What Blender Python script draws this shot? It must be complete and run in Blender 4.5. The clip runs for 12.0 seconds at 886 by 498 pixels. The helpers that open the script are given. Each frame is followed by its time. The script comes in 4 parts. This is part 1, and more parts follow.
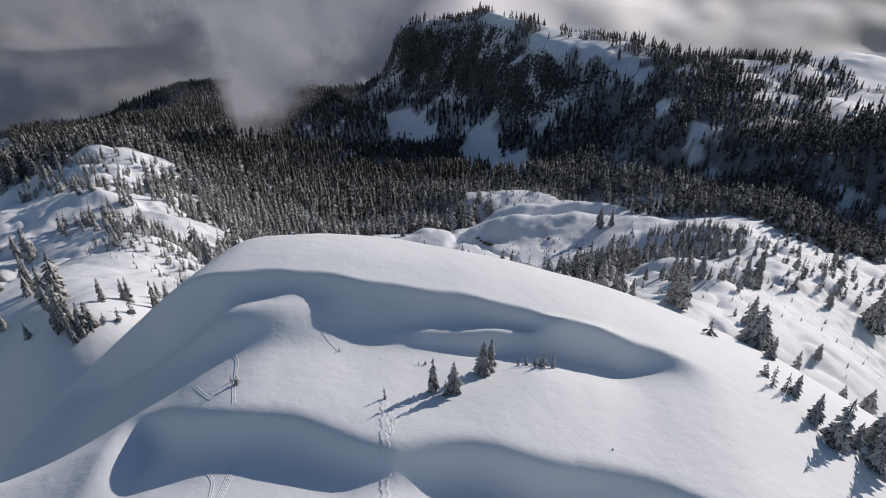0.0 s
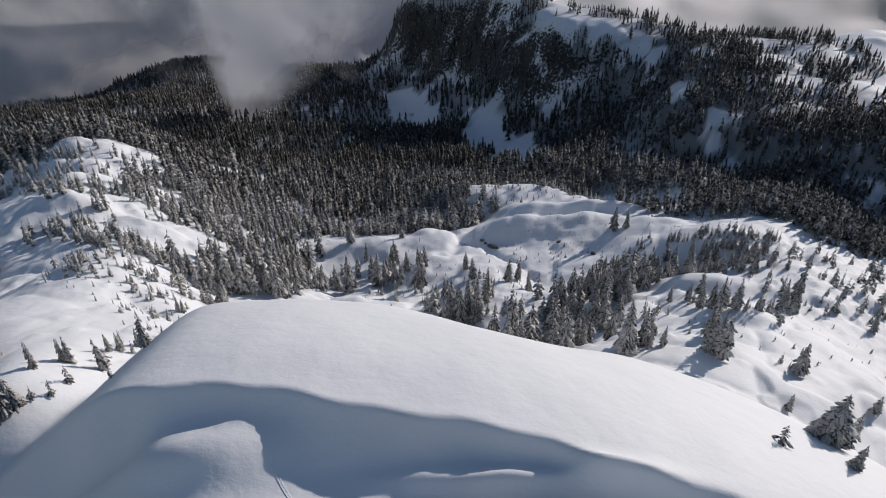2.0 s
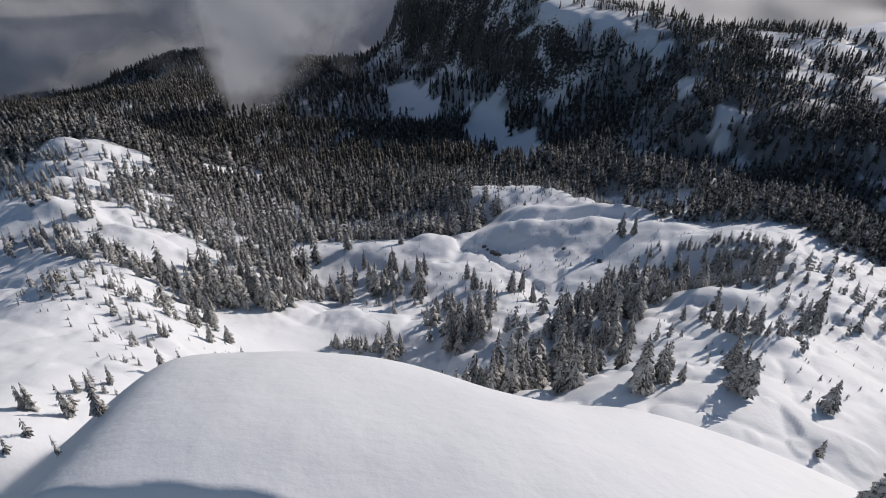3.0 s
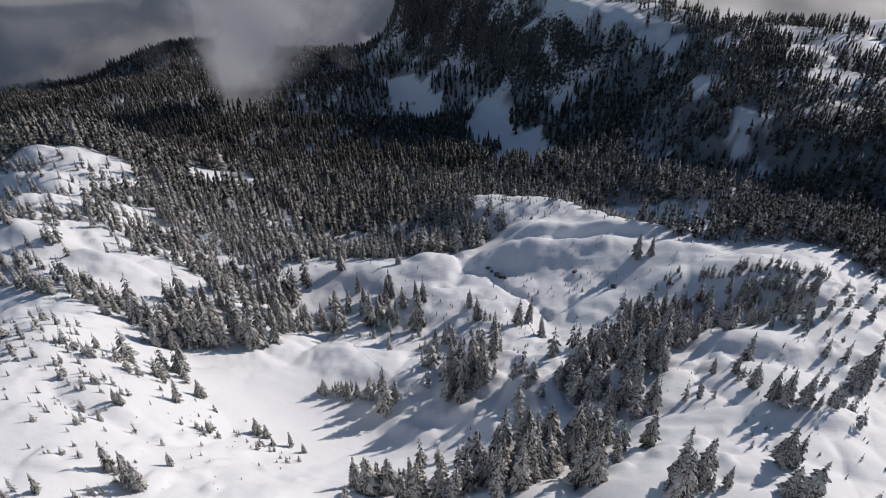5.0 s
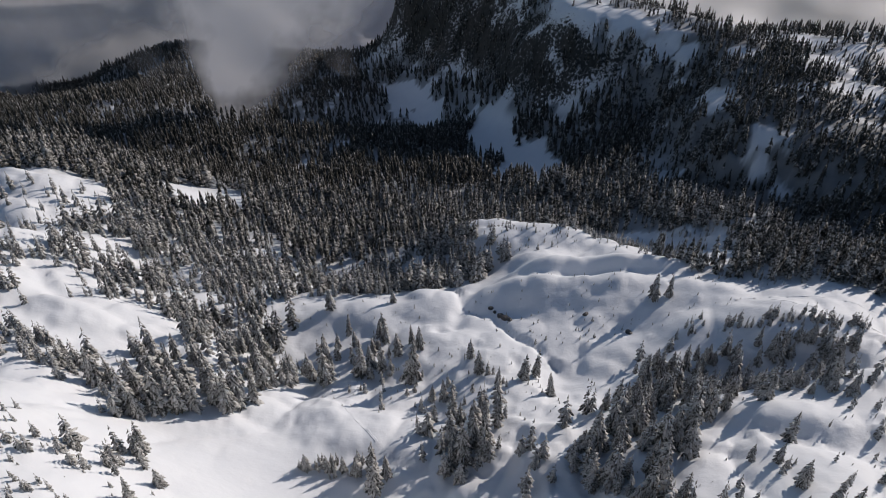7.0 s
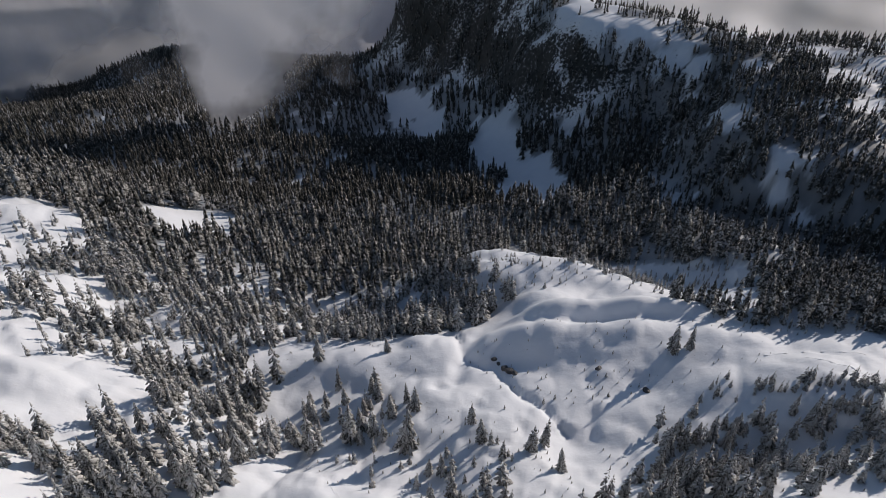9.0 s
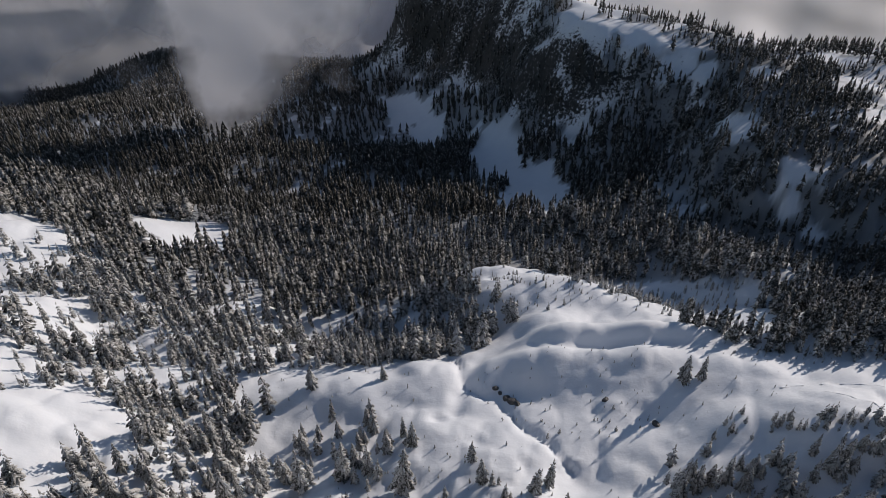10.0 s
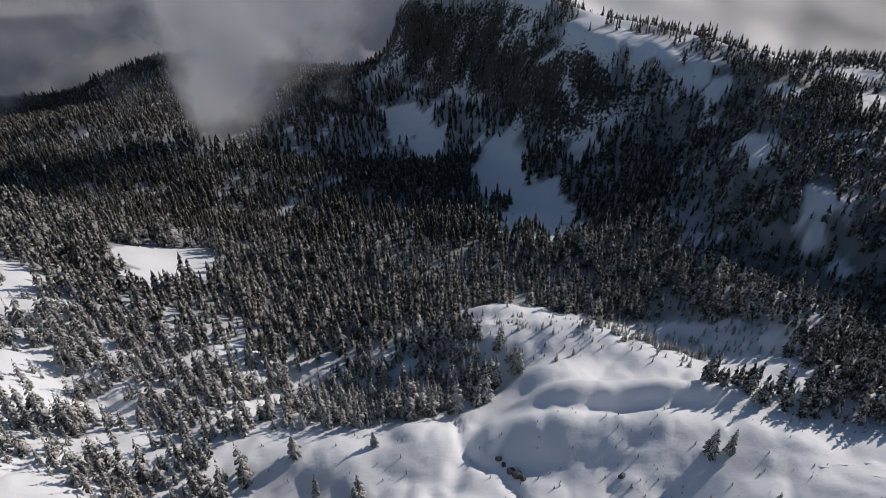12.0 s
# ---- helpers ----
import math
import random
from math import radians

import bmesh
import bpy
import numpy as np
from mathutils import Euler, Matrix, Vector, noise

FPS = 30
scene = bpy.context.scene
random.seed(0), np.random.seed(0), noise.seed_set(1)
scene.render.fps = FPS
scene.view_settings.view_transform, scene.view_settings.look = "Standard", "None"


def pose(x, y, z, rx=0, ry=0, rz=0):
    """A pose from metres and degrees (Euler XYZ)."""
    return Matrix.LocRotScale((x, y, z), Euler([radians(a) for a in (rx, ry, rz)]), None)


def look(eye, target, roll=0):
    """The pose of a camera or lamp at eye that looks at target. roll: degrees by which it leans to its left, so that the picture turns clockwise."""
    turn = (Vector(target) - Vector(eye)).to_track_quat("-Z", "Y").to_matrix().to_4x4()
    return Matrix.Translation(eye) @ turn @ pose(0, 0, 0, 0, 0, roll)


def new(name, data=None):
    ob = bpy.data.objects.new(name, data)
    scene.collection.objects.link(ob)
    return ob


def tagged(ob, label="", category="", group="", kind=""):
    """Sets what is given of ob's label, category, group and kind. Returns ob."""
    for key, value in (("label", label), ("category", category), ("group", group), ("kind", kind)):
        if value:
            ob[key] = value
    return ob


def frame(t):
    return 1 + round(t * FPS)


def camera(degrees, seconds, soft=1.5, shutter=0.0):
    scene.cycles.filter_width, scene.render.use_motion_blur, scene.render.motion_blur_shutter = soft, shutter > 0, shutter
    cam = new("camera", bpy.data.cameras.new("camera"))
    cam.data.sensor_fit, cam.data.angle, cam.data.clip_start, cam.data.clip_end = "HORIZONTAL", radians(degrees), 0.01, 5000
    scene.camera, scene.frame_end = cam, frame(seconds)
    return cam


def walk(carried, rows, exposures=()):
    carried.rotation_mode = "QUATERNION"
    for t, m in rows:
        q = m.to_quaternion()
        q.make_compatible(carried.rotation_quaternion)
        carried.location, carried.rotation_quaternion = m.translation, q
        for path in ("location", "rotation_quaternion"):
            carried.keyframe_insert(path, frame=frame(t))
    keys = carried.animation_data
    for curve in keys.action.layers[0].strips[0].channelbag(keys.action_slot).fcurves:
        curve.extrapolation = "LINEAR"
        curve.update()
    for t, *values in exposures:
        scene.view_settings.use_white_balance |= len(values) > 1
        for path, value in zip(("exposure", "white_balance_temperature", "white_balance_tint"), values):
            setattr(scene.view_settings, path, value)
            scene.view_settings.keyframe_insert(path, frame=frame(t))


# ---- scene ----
cam = camera(69.3, 12.0, soft=0.72)
METRES, EYE, TILT, LEAN, TURN = 160.0, 260.0, -31.4, 0.0, 0.0
ROWS = [
    (0.0, 0.0, 0.0, 0.0, 0.0, 0.0, -0.0),
    (0.5, 0.001, 0.0341, 0.0207, 0.07, -0.63, 0.01),
    (1.0, 0.0019, 0.0689, 0.0414, 0.14, -1.25, 0.04),
    (1.5, 0.0025, 0.1058, 0.0639, 0.22, -1.84, 0.05),
    (2.0, 0.003, 0.1407, 0.0851, 0.25, -2.32, -0.01),
    (2.5, 0.0039, 0.1756, 0.1067, 0.32, -2.74, -0.01),
    (3.0, 0.005, 0.2108, 0.1274, 0.38, -3.16, 0.0),
    (5.0, 0.0098, 0.3524, 0.2104, 0.63, -4.33, -0.12),
    (5.5, 0.0106, 0.3898, 0.2333, 0.66, -4.58, -0.15),
    (6.0, 0.0117, 0.4256, 0.2545, 0.71, -4.56, -0.16),
    (6.5, 0.0128, 0.4616, 0.2752, 0.74, -4.53, -0.2),
    (7.0, 0.0134, 0.4974, 0.2968, 0.75, -4.51, -0.29),
    (9.0, 0.0172, 0.6378, 0.3873, 0.92, -4.57, -0.38),
    (9.5, 0.0182, 0.673, 0.409, 0.96, -4.58, -0.43),
    (10.0, 0.0194, 0.7078, 0.4311, 1.0, -4.57, -0.48),
    (10.5, 0.0204, 0.7432, 0.4531, 1.04, -4.57, -0.52),
    (11.0, 0.0211, 0.7786, 0.4749, 1.06, -4.56, -0.59),
    (11.5, 0.0221, 0.814, 0.4967, 1.12, -4.54, -0.62),
    (12.0, 0.0231, 0.853, 0.5211, 1.16, -4.52, -0.67),
]
walk(cam, [(t, pose(0, 0, EYE, TILT, LEAN, TURN) @ pose(METRES * x, METRES * y, METRES * z, 90 + pitch, roll, yaw)) for t, x, y, z, yaw, pitch, roll in ROWS],
     exposures=[(0.0, 0.05, 6700, 14), (5.0, 0.0, 6740, 14.5), (12.0, -0.07, 6780, 14.5)])

# ---- daylight ----
SUN_AZIMUTH, SUN_HEIGHT = 50.0, 21.0  # degrees clockwise from the way ahead, and above level
world = bpy.data.worlds.new("sky")
scene.world = world
world.use_nodes = True
sky = world.node_tree.nodes.new("ShaderNodeTexSky")
sky.sky_type, sky.sun_disc, sky.ozone_density, sky.altitude = "NISHITA", False, 2.0, 1200.0
sky.air_density, sky.dust_density = 1.2, 0.2
sky.sun_elevation, sky.sun_rotation = radians(SUN_HEIGHT), radians(SUN_AZIMUTH)
background = world.node_tree.nodes["Background"]
background.inputs["Strength"].default_value = 0.067
world.node_tree.links.new(sky.outputs["Color"], background.inputs["Color"])
sun = new("sun", bpy.data.lights.new("sun", "SUN"))
sun.data.energy, sun.data.angle, sun.data.color = 3.0, radians(0.6), (1.0, 0.95, 0.88)
sun.matrix_world = look(Vector((math.sin(radians(SUN_AZIMUTH)), math.cos(radians(SUN_AZIMUTH)), math.tan(radians(SUN_HEIGHT)))) * 900, (0, 0, 0))


# ---- materials ----
def material(name, rough=0.6):
    m = bpy.data.materials.new(name)
    m.use_nodes = True
    nodes, links = m.node_tree.nodes, m.node_tree.links
    return m, nodes, links, nodes["Principled BSDF"]


def noise_node(nodes, links, size, detail=6.0, rough=0.55, coords="Object"):
    """Noise with lumps of about that size in metres."""
    c = nodes.new("ShaderNodeTexCoord")
    n = nodes.new("ShaderNodeTexNoise")
    n.inputs["Scale"].default_value, n.inputs["Detail"].default_value, n.inputs["Roughness"].default_value = 1.0 / size, detail, rough
    links.new(c.outputs[coords], n.inputs["Vector"])
    return n.outputs["Fac"]


def ramp_node(nodes, links, value, low, high, a=(0, 0, 0, 1), b=(1, 1, 1, 1)):
    r = nodes.new("ShaderNodeValToRGB")
    r.color_ramp.elements[0].position, r.color_ramp.elements[1].position = low, high
    r.color_ramp.elements[0].color, r.color_ramp.elements[1].color = a, b
    links.new(value, r.inputs["Fac"])
    return r.outputs["Color"]


def math_node(nodes, links, kind, a, b):
    n = nodes.new("ShaderNodeMath")
    n.operation = kind
    for slot, value in zip(n.inputs, (a, b)):
        if isinstance(value, (int, float)):
            slot.default_value = value
        else:
            links.new(value, slot)
    return n.outputs[0]


def mix_node(nodes, links, factor, a, b):
    n = nodes.new("ShaderNodeMix")
    n.data_type = "RGBA"
    for slot, value in ((n.inputs["Factor"], factor), (n.inputs["A"], a), (n.inputs["B"], b)):
        if isinstance(value, (int, float, tuple)):
            slot.default_value = value
        else:
            links.new(value, slot)
    return n.outputs["Result"]


def bump_node(nodes, links, value, depth, shader, before=None):
    b = nodes.new("ShaderNodeBump")
    b.inputs["Distance"].default_value = depth
    links.new(value, b.inputs["Height"])
    if before:
        links.new(before, b.inputs["Normal"])
    if shader:
        links.new(b.outputs["Normal"], shader.inputs["Normal"])
    return b.outputs["Normal"]


def up_node(nodes):
    """How far a face looks up, from -1 to 1."""
    g, s = nodes.new("ShaderNodeNewGeometry"), nodes.new("ShaderNodeSeparateXYZ")
    return g, s


def snow_and_rock():
    m, nodes, links, shader = material("snow_and_rock")
    g, s = up_node(nodes)
    links.new(g.outputs["Normal"], s.inputs[0])
    large, fine = noise_node(nodes, links, 9.0, 5), noise_node(nodes, links, 0.5, 6, 0.6)
    ripple = noise_node(nodes, links, 2.6, 4)
    snow = mix_node(nodes, links, large, (0.80, 0.82, 0.86, 1), (0.90, 0.91, 0.93, 1))
    grit = noise_node(nodes, links, 3.0, 8, 0.7)
    rock = ramp_node(nodes, links, grit, 0.3, 0.75, (0.022, 0.021, 0.022, 1), (0.10, 0.095, 0.09, 1))
    # snow lies where it is not too steep
    hold = math_node(nodes, links, "ADD", s.outputs["Z"], math_node(nodes, links, "MULTIPLY", math_node(nodes, links, "SUBTRACT", grit, 0.5), 1.3))
    bare = nodes.new("ShaderNodeAttribute")
    bare.attribute_name = "bare"
    lies = ramp_node(nodes, links, math_node(nodes, links, "ADD", hold, math_node(nodes, links, "MULTIPLY", math_node(nodes, links, "SUBTRACT", 1.0, bare.outputs["Fac"]), 3.0)), 0.50, 0.62)
    # far lowland under the clouds is dark with woods; nearer, painted shade under trees
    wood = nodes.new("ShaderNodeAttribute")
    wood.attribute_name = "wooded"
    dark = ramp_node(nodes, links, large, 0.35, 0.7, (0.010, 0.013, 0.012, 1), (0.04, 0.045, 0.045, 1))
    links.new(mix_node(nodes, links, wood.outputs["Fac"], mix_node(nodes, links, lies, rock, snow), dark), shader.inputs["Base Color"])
    shader.inputs["Roughness"].default_value = 0.65
    shader.inputs["Specular IOR Level"].default_value = 0.25
    # wind-packed streaks
    coords, turn, streak = nodes.new("ShaderNodeTexCoord"), nodes.new("ShaderNodeMapping"), nodes.new("ShaderNodeTexNoise")
    turn.inputs["Rotation"].default_value, turn.inputs["Scale"].default_value = (0, 0, radians(24)), (0.22, 0.6, 0.4)
    streak.inputs["Scale"].default_value, streak.inputs["Detail"].default_value, streak.inputs["Roughness"].default_value = 1.0, 6.0, 0.62
    links.new(coords.outputs["Object"], turn.inputs["Vector"])
    links.new(turn.outputs["Vector"], streak.inputs["Vector"])
    wind = bump_node(nodes, links, streak.outputs["Fac"], 0.06, None)
    first = bump_node(nodes, links, ripple, 0.13, None, wind)
    bump_node(nodes, links, fine, 0.010, shader, first)
    return m


def needles(name, bare, size=0.35):
    """Dark conifer needles with frost and snow caught in lumps of about that size, most on what looks up."""
    m, nodes, links, shader = material(name)
    g, s = up_node(nodes)
    links.new(g.outputs["Normal"], s.inputs[0])
    grain = noise_node(nodes, links, size, 4, 0.65)
    tint = nodes.new("ShaderNodeNewGeometry")
    green = mix_node(nodes, links, tint.outputs["Random Per Island"], (0.036, 0.037, 0.032, 1), (0.094, 0.086, 0.073, 1))
    caught = math_node(nodes, links, "ADD", math_node(nodes, links, "MULTIPLY", grain, 1.3), math_node(nodes, links, "MULTIPLY", tint.outputs["Random Per Island"], 0.22))
    caught = math_node(nodes, links, "ADD", caught, math_node(nodes, links, "MULTIPLY", s.outputs["Z"], 0.30))
    caught = ramp_node(nodes, links, math_node(nodes, links, "MULTIPLY", caught, 0.5), 0.5 * bare - 0.04, 0.5 * bare + 0.045, (0, 0, 0, 1), (0.86, 0.86, 0.86, 1))
    links.new(mix_node(nodes, links, caught, green, (0.68, 0.66, 0.635, 1)), shader.inputs["Base Color"])
    shader.inputs["Roughness"].default_value = 0.75
    shader.inputs["Specular IOR Level"].default_value = 0.15
    return m


def plain(name, a, b, size, rough=0.8):
    m, nodes, links, shader = material(name)
    n = noise_node(nodes, links, size, 6)
    links.new(mix_node(nodes, links, n, (*a, 1), (*b, 1)), shader.inputs["Base Color"])
    shader.inputs["Roughness"].default_value = rough
    shader.inputs["Specular IOR Level"].default_value = 0.2
    bump_node(nodes, links, n, size * 0.2, shader)
    return m


def cloud_stuff(name, size, low, high, through_share, grey=0.95):
    """Mist: bright scattering stuff, thin where its sheet's thickness is small and in ragged patches."""
    m, nodes, links, shader = material(name)
    nodes.remove(shader)
    n = noise_node(nodes, links, size, 4.0, 0.5)
    attr = nodes.new("ShaderNodeAttribute")
    attr.attribute_name = "thickness"
    dense = math_node(nodes, links, "ADD", attr.outputs["Fac"], math_node(nodes, links, "MULTIPLY", math_node(nodes, links, "SUBTRACT", n, 0.5), 1.1))
    alpha = ramp_node(nodes, links, dense, low, high)
    d, tr, mx, clear, out = nodes.new("ShaderNodeBsdfDiffuse"), nodes.new("ShaderNodeBsdfTranslucent"), nodes.new("ShaderNodeMixShader"), nodes.new("ShaderNodeBsdfTransparent"), nodes["Material Output"]
    d.inputs["Color"].default_value = tr.inputs["Color"].default_value = (grey, grey, grey * 1.06, 1)
    mx.inputs[0].default_value = through_share
    links.new(d.outputs[0], mx.inputs[1])
    links.new(tr.outputs[0], mx.inputs[2])
    last = nodes.new("ShaderNodeMixShader")
    links.new(alpha, last.inputs[0])
    links.new(clear.outputs[0], last.inputs[1])
    links.new(mx.outputs[0], last.inputs[2])
    links.new(last.outputs[0], out.inputs["Surface"])
    return m


SNOW_ROCK = snow_and_rock()
NEEDLES = needles("frosted_needles", 0.9, 0.3)
DUSTED = needles("snow_dusted_needles", 1.03, 0.8)
EDGE_NEEDLES = needles("frost_caught_needles", 0.945, 0.5)
# less frost here: cloud shade over the far woods, put into the colour
FAR_NEEDLES = needles("shade_dark_far_needles", 1.14, 1.1)
FACE_NEEDLES = needles("snow_caught_needles", 1.11, 1.0)
BARK = plain("conifer_bark", (0.035, 0.028, 0.022), (0.09, 0.075, 0.06), 0.15)
ROCK = plain("wet_granite", (0.03, 0.03, 0.032), (0.16, 0.15, 0.145), 0.5, 0.55)
SNOW = plain("settled_snow", (0.80, 0.82, 0.86), (0.90, 0.91, 0.93), 0.4, 0.65)


# ---- the lie of the land ----
def ramp(v):
    v = np.clip(v, 0, 1)
    return v * v * (3 - 2 * v)


def lattice(ix, iy, seed):
    h = (ix.astype(np.int64) * 374761393 + iy.astype(np.int64) * 668265263 + seed * 1442695041) & 0xFFFFFFFF
    h = ((h ^ (h >> 13)) * 1274126177) & 0xFFFFFFFF
    return ((h ^ (h >> 16)) & 0xFFFF) / 65535.0


def value_noise(X, Y, size, seed):
    """Smooth noise from 0 to 1 with lumps of about that size in metres."""
    u, v = X / size, Y / size
    iu, iv = np.floor(u), np.floor(v)
    fu, fv = u - iu, v - iv
    fu, fv = fu ** 3 * (fu * (fu * 6 - 15) + 10), fv ** 3 * (fv * (fv * 6 - 15) + 10)
    a, b = lattice(iu, iv, seed), lattice(iu + 1, iv, seed)
    c, d = lattice(iu, iv + 1, seed), lattice(iu + 1, iv + 1, seed)
    return (a * (1 - fu) + b * fu) * (1 - fv) + (c * (1 - fu) + d * fu) * fv


def fractal(X, Y, size, seed, octaves=4, gain=0.5):
    out, amp, total = 0.0, 1.0, 0.0
    for k in range(octaves):
        # each octave is turned a little, so that the lattice never shows
        c, s = math.cos(0.7 * k + 0.3), math.sin(0.7 * k + 0.3)
        out = out + amp * value_noise(X * c - Y * s, X * s + Y * c, size / 2 ** k, seed + 17 * k)
        total += amp
        amp *= gain
    return out / total


def dome(X, Y, cx, cy, height, rx, ry, turn=0.0, power=1.0):
    c, s = math.cos(radians(turn)), math.sin(radians(turn))
    u, v = ((X - cx) * c + (Y - cy) * s) / rx, (-(X - cx) * s + (Y - cy) * c) / ry
    return height * np.exp(-(u * u + v * v) ** power)


def beside(X, Y, line):
    """Signed distance from a polyline, positive on its inner side."""
    best, side = np.full(np.shape(X), 1e9), np.ones(np.shape(X))
    for (ax, ay), (bx, by) in zip(line[:-1], line[1:]):
        dx, dy = bx - ax, by - ay
        t = np.clip(((X - ax) * dx + (Y - ay) * dy) / (dx * dx + dy * dy), 0, 1)
        d = np.hypot(X - ax - t * dx, Y - ay - t * dy)
        near = d < best
        side = np.where(near, np.sign(dx * (Y - ay) - dy * (X - ax)), side)
        best = np.where(near, d, best)
    return best * side


LEVEL, SLOPE = 104.4, -65.5
# broad near landforms: centre, half widths and height
NEAR_FORMS = [
    (0, -20, 420, 120, 80),
    (-300, -50, 250, 200, -5),
    (300, -50, 250, 200, -2),
    (0, 110, 70, 45, 50),
    (-85, 150, 60, 45, 49),
    (80, 140, 60, 50, 52),
    (-30, 165, 30, 25, 7),
    (0, 205, 60, 30, 32),
    (-100, 215, 50, 40, 35),
    (110, 205, 55, 40, 42),
    (-50, 215, 35, 30, 3),
    (20, 250, 60, 30, 26),
    (-150, 260, 60, 50, 43),
    (120, 260, 45, 35, 22),
    (190, 230, 80, 60, 23),
    (-20, 290, 45, 28, 20),
    (-80, 290, 45, 35, 13),
    (60, 295, 40, 28, 29),
    (110, 310, 40, 30, 16),
    (160, 300, 50, 40, 27),
    (-190, 345, 50, 45, 36),
]
# broad mid landforms: centre, half widths and height
MID_FORMS = [
    (-120, 350, 50, 40, 13),
    (-60, 350, 45, 35, 1),
    (20, 360, 50, 35, 17),
    (90, 370, 50, 35, 3),
    (150, 370, 45, 40, 39),
    (-150, 430, 60, 45, -8),
    (-70, 430, 60, 50, -10),
    (20, 450, 60, 50, -4),
    (100, 440, 60, 45, 7),
    (170, 400, 50, 50, -32),
    (-230, 420, 70, 60, 33),
    (-300, 330, 120, 110, 32),
    (-120, 560, 90, 70, -30),
    (20, 560, 70, 70, -21),
    (120, 530, 60, 50, -13),
    (-250, 600, 100, 90, -6),
    (-440, 700, 110, 130, 2),
    (-50, 720, 90, 80, -51),
    (60, 640, 60, 60, -29),
    (-140, 980, 120, 80, -21),
    (-460, 980, 140, 140, -101),
]
# broad far landforms: centre, half widths and height
FAR_FORMS = [
    (-300, 850, 130, 110, -14),
    (-50, 880, 120, 90, -30),
    (0, 1200, 400, 180, -34),
    (-600, 1300, 400, 300, -34),
    (400, 1200, 300, 250, -27),
    (300, 650, 180, 140, -8),
    (350, 450, 160, 120, 12),
    (100, 800, 110, 90, -6),
    (700, 700, 300, 400, 15),
    (-700, 500, 250, 350, -158),
    (150, 700, 80, 80, 78),
    (200, 560, 80, 70, -2),
    (0, 2000, 2000, 700, -133),
    (-160, 150, 60, 60, 30),
    (-230, 210, 70, 70, 35),
    (-430, 1000, 110, 130, 62),
    (-560, 800, 90, 150, 20),
    (-570, 1100, 110, 130, 7),
    (-95, 105, 40, 34, 13),
    (-150, 95, 45, 45, 25),
]
LANDFORMS = NEAR_FORMS + MID_FORMS + FAR_FORMS
# swells and dips of the near hollow and slope: centre, half width and height
HOLLOW_SWELLS = [
    (80, 120, 36, -5.6), (-60, 120, 22, 3.7), (-40, 160, 22, -6.3), (20, 160, 22, 4.8), (-100, 180, 22, 12.2), (40, 180, 36, 6.2),
    (-20, 180, 22, -4.1), (-80, 180, 22, 5.8), (-40, 200, 36, -5.3), (100, 200, 22, -8.9), (-80, 200, 22, -9.2), (0, 200, 22, -4.2),
    (-100, 220, 22, -6.3), (20, 220, 36, -0.8), (0, 220, 13, -5.1), (120, 220, 36, -3.3), (-80, 240, 13, 4.9), (40, 240, 13, -5.4),
]
# swells and dips of the shelf and beyond: centre, half width and height
NEAR_SHELF_SWELLS = [
    (-76, 88, 14, 7), (-65, 96, 15, 9), (-74, 99, 24, 14), (-94, 122, 20, 3), (-120, 260, 22, -2.0), (80, 260, 22, 1.9), (120, 280, 36, -5.5),
    (-160, 280, 13, 7.2), (-40, 280, 22, -2.4), (100, 280, 13, 4.4), (-160, 300, 36, 7.4), (60, 300, 13, -4.8), (-120, 300, 13, -7.2), (40, 300, 13, 1.4),
    (20, 300, 22, 1.5), (-140, 300, 22, 4.3), (40, 320, 36, 0.8),
]
MIDDLE_SHELF_SWELLS = [
    (40, 320, 13, 7.5), (20, 320, 36, 3.1), (40, 340, 36, 3.7), (120, 340, 36, -9.5), (80, 340, 22, 4.8), (-80, 340, 13, 4.3), (-60, 340, 22, -3.5),
    (60, 340, 22, 5.9), (140, 400, 36, 9.8), (-120, 420, 60, 7.9), (-160, 420, 13, 3.5), (160, 460, 60, -1.1), (240, 460, 60, 2.0), (200, 460, 60, -4.3),
    (240, 500, 60, 3.5), (200, 500, 60, -6.8), (200, 540, 60, -13.0),
]
FAR_SHELF_SWELLS = [
    (160, 620, 60, 7.3), (240, 620, 60, -3.4), (80, 660, 60, -8.8), (-210, 725, 110, -22), (-700, 930, 90, -30), (-440, 950, 110, 9.4), (-150, 990, 60, 14),
    (-600, 1010, 80, -26), (-680, 1090, 140, -60), (-430, 1130, 100, 22), (-560, 1130, 70, -16), (-820, 1130, 150, -70), (-540, 1210, 90, 14), (-740, 1230, 90, -36),
    (-230, 1290, 100, -36),
]
SHELF_SWELLS = NEAR_SHELF_SWELLS + MIDDLE_SHELF_SWELLS + FAR_SHELF_SWELLS

# the foot of the cliff mountain, from its far end round to the near upland
MESA = [(-40, 1400), (-75, 1040), (-78, 950), (-35, 890), (25, 830), (58, 760), (78, 690), (105, 648), (150, 624), (180, 592), (172, 540), (156, 490), (160, 430), (208, 372), (480, 310), (900, 240)]


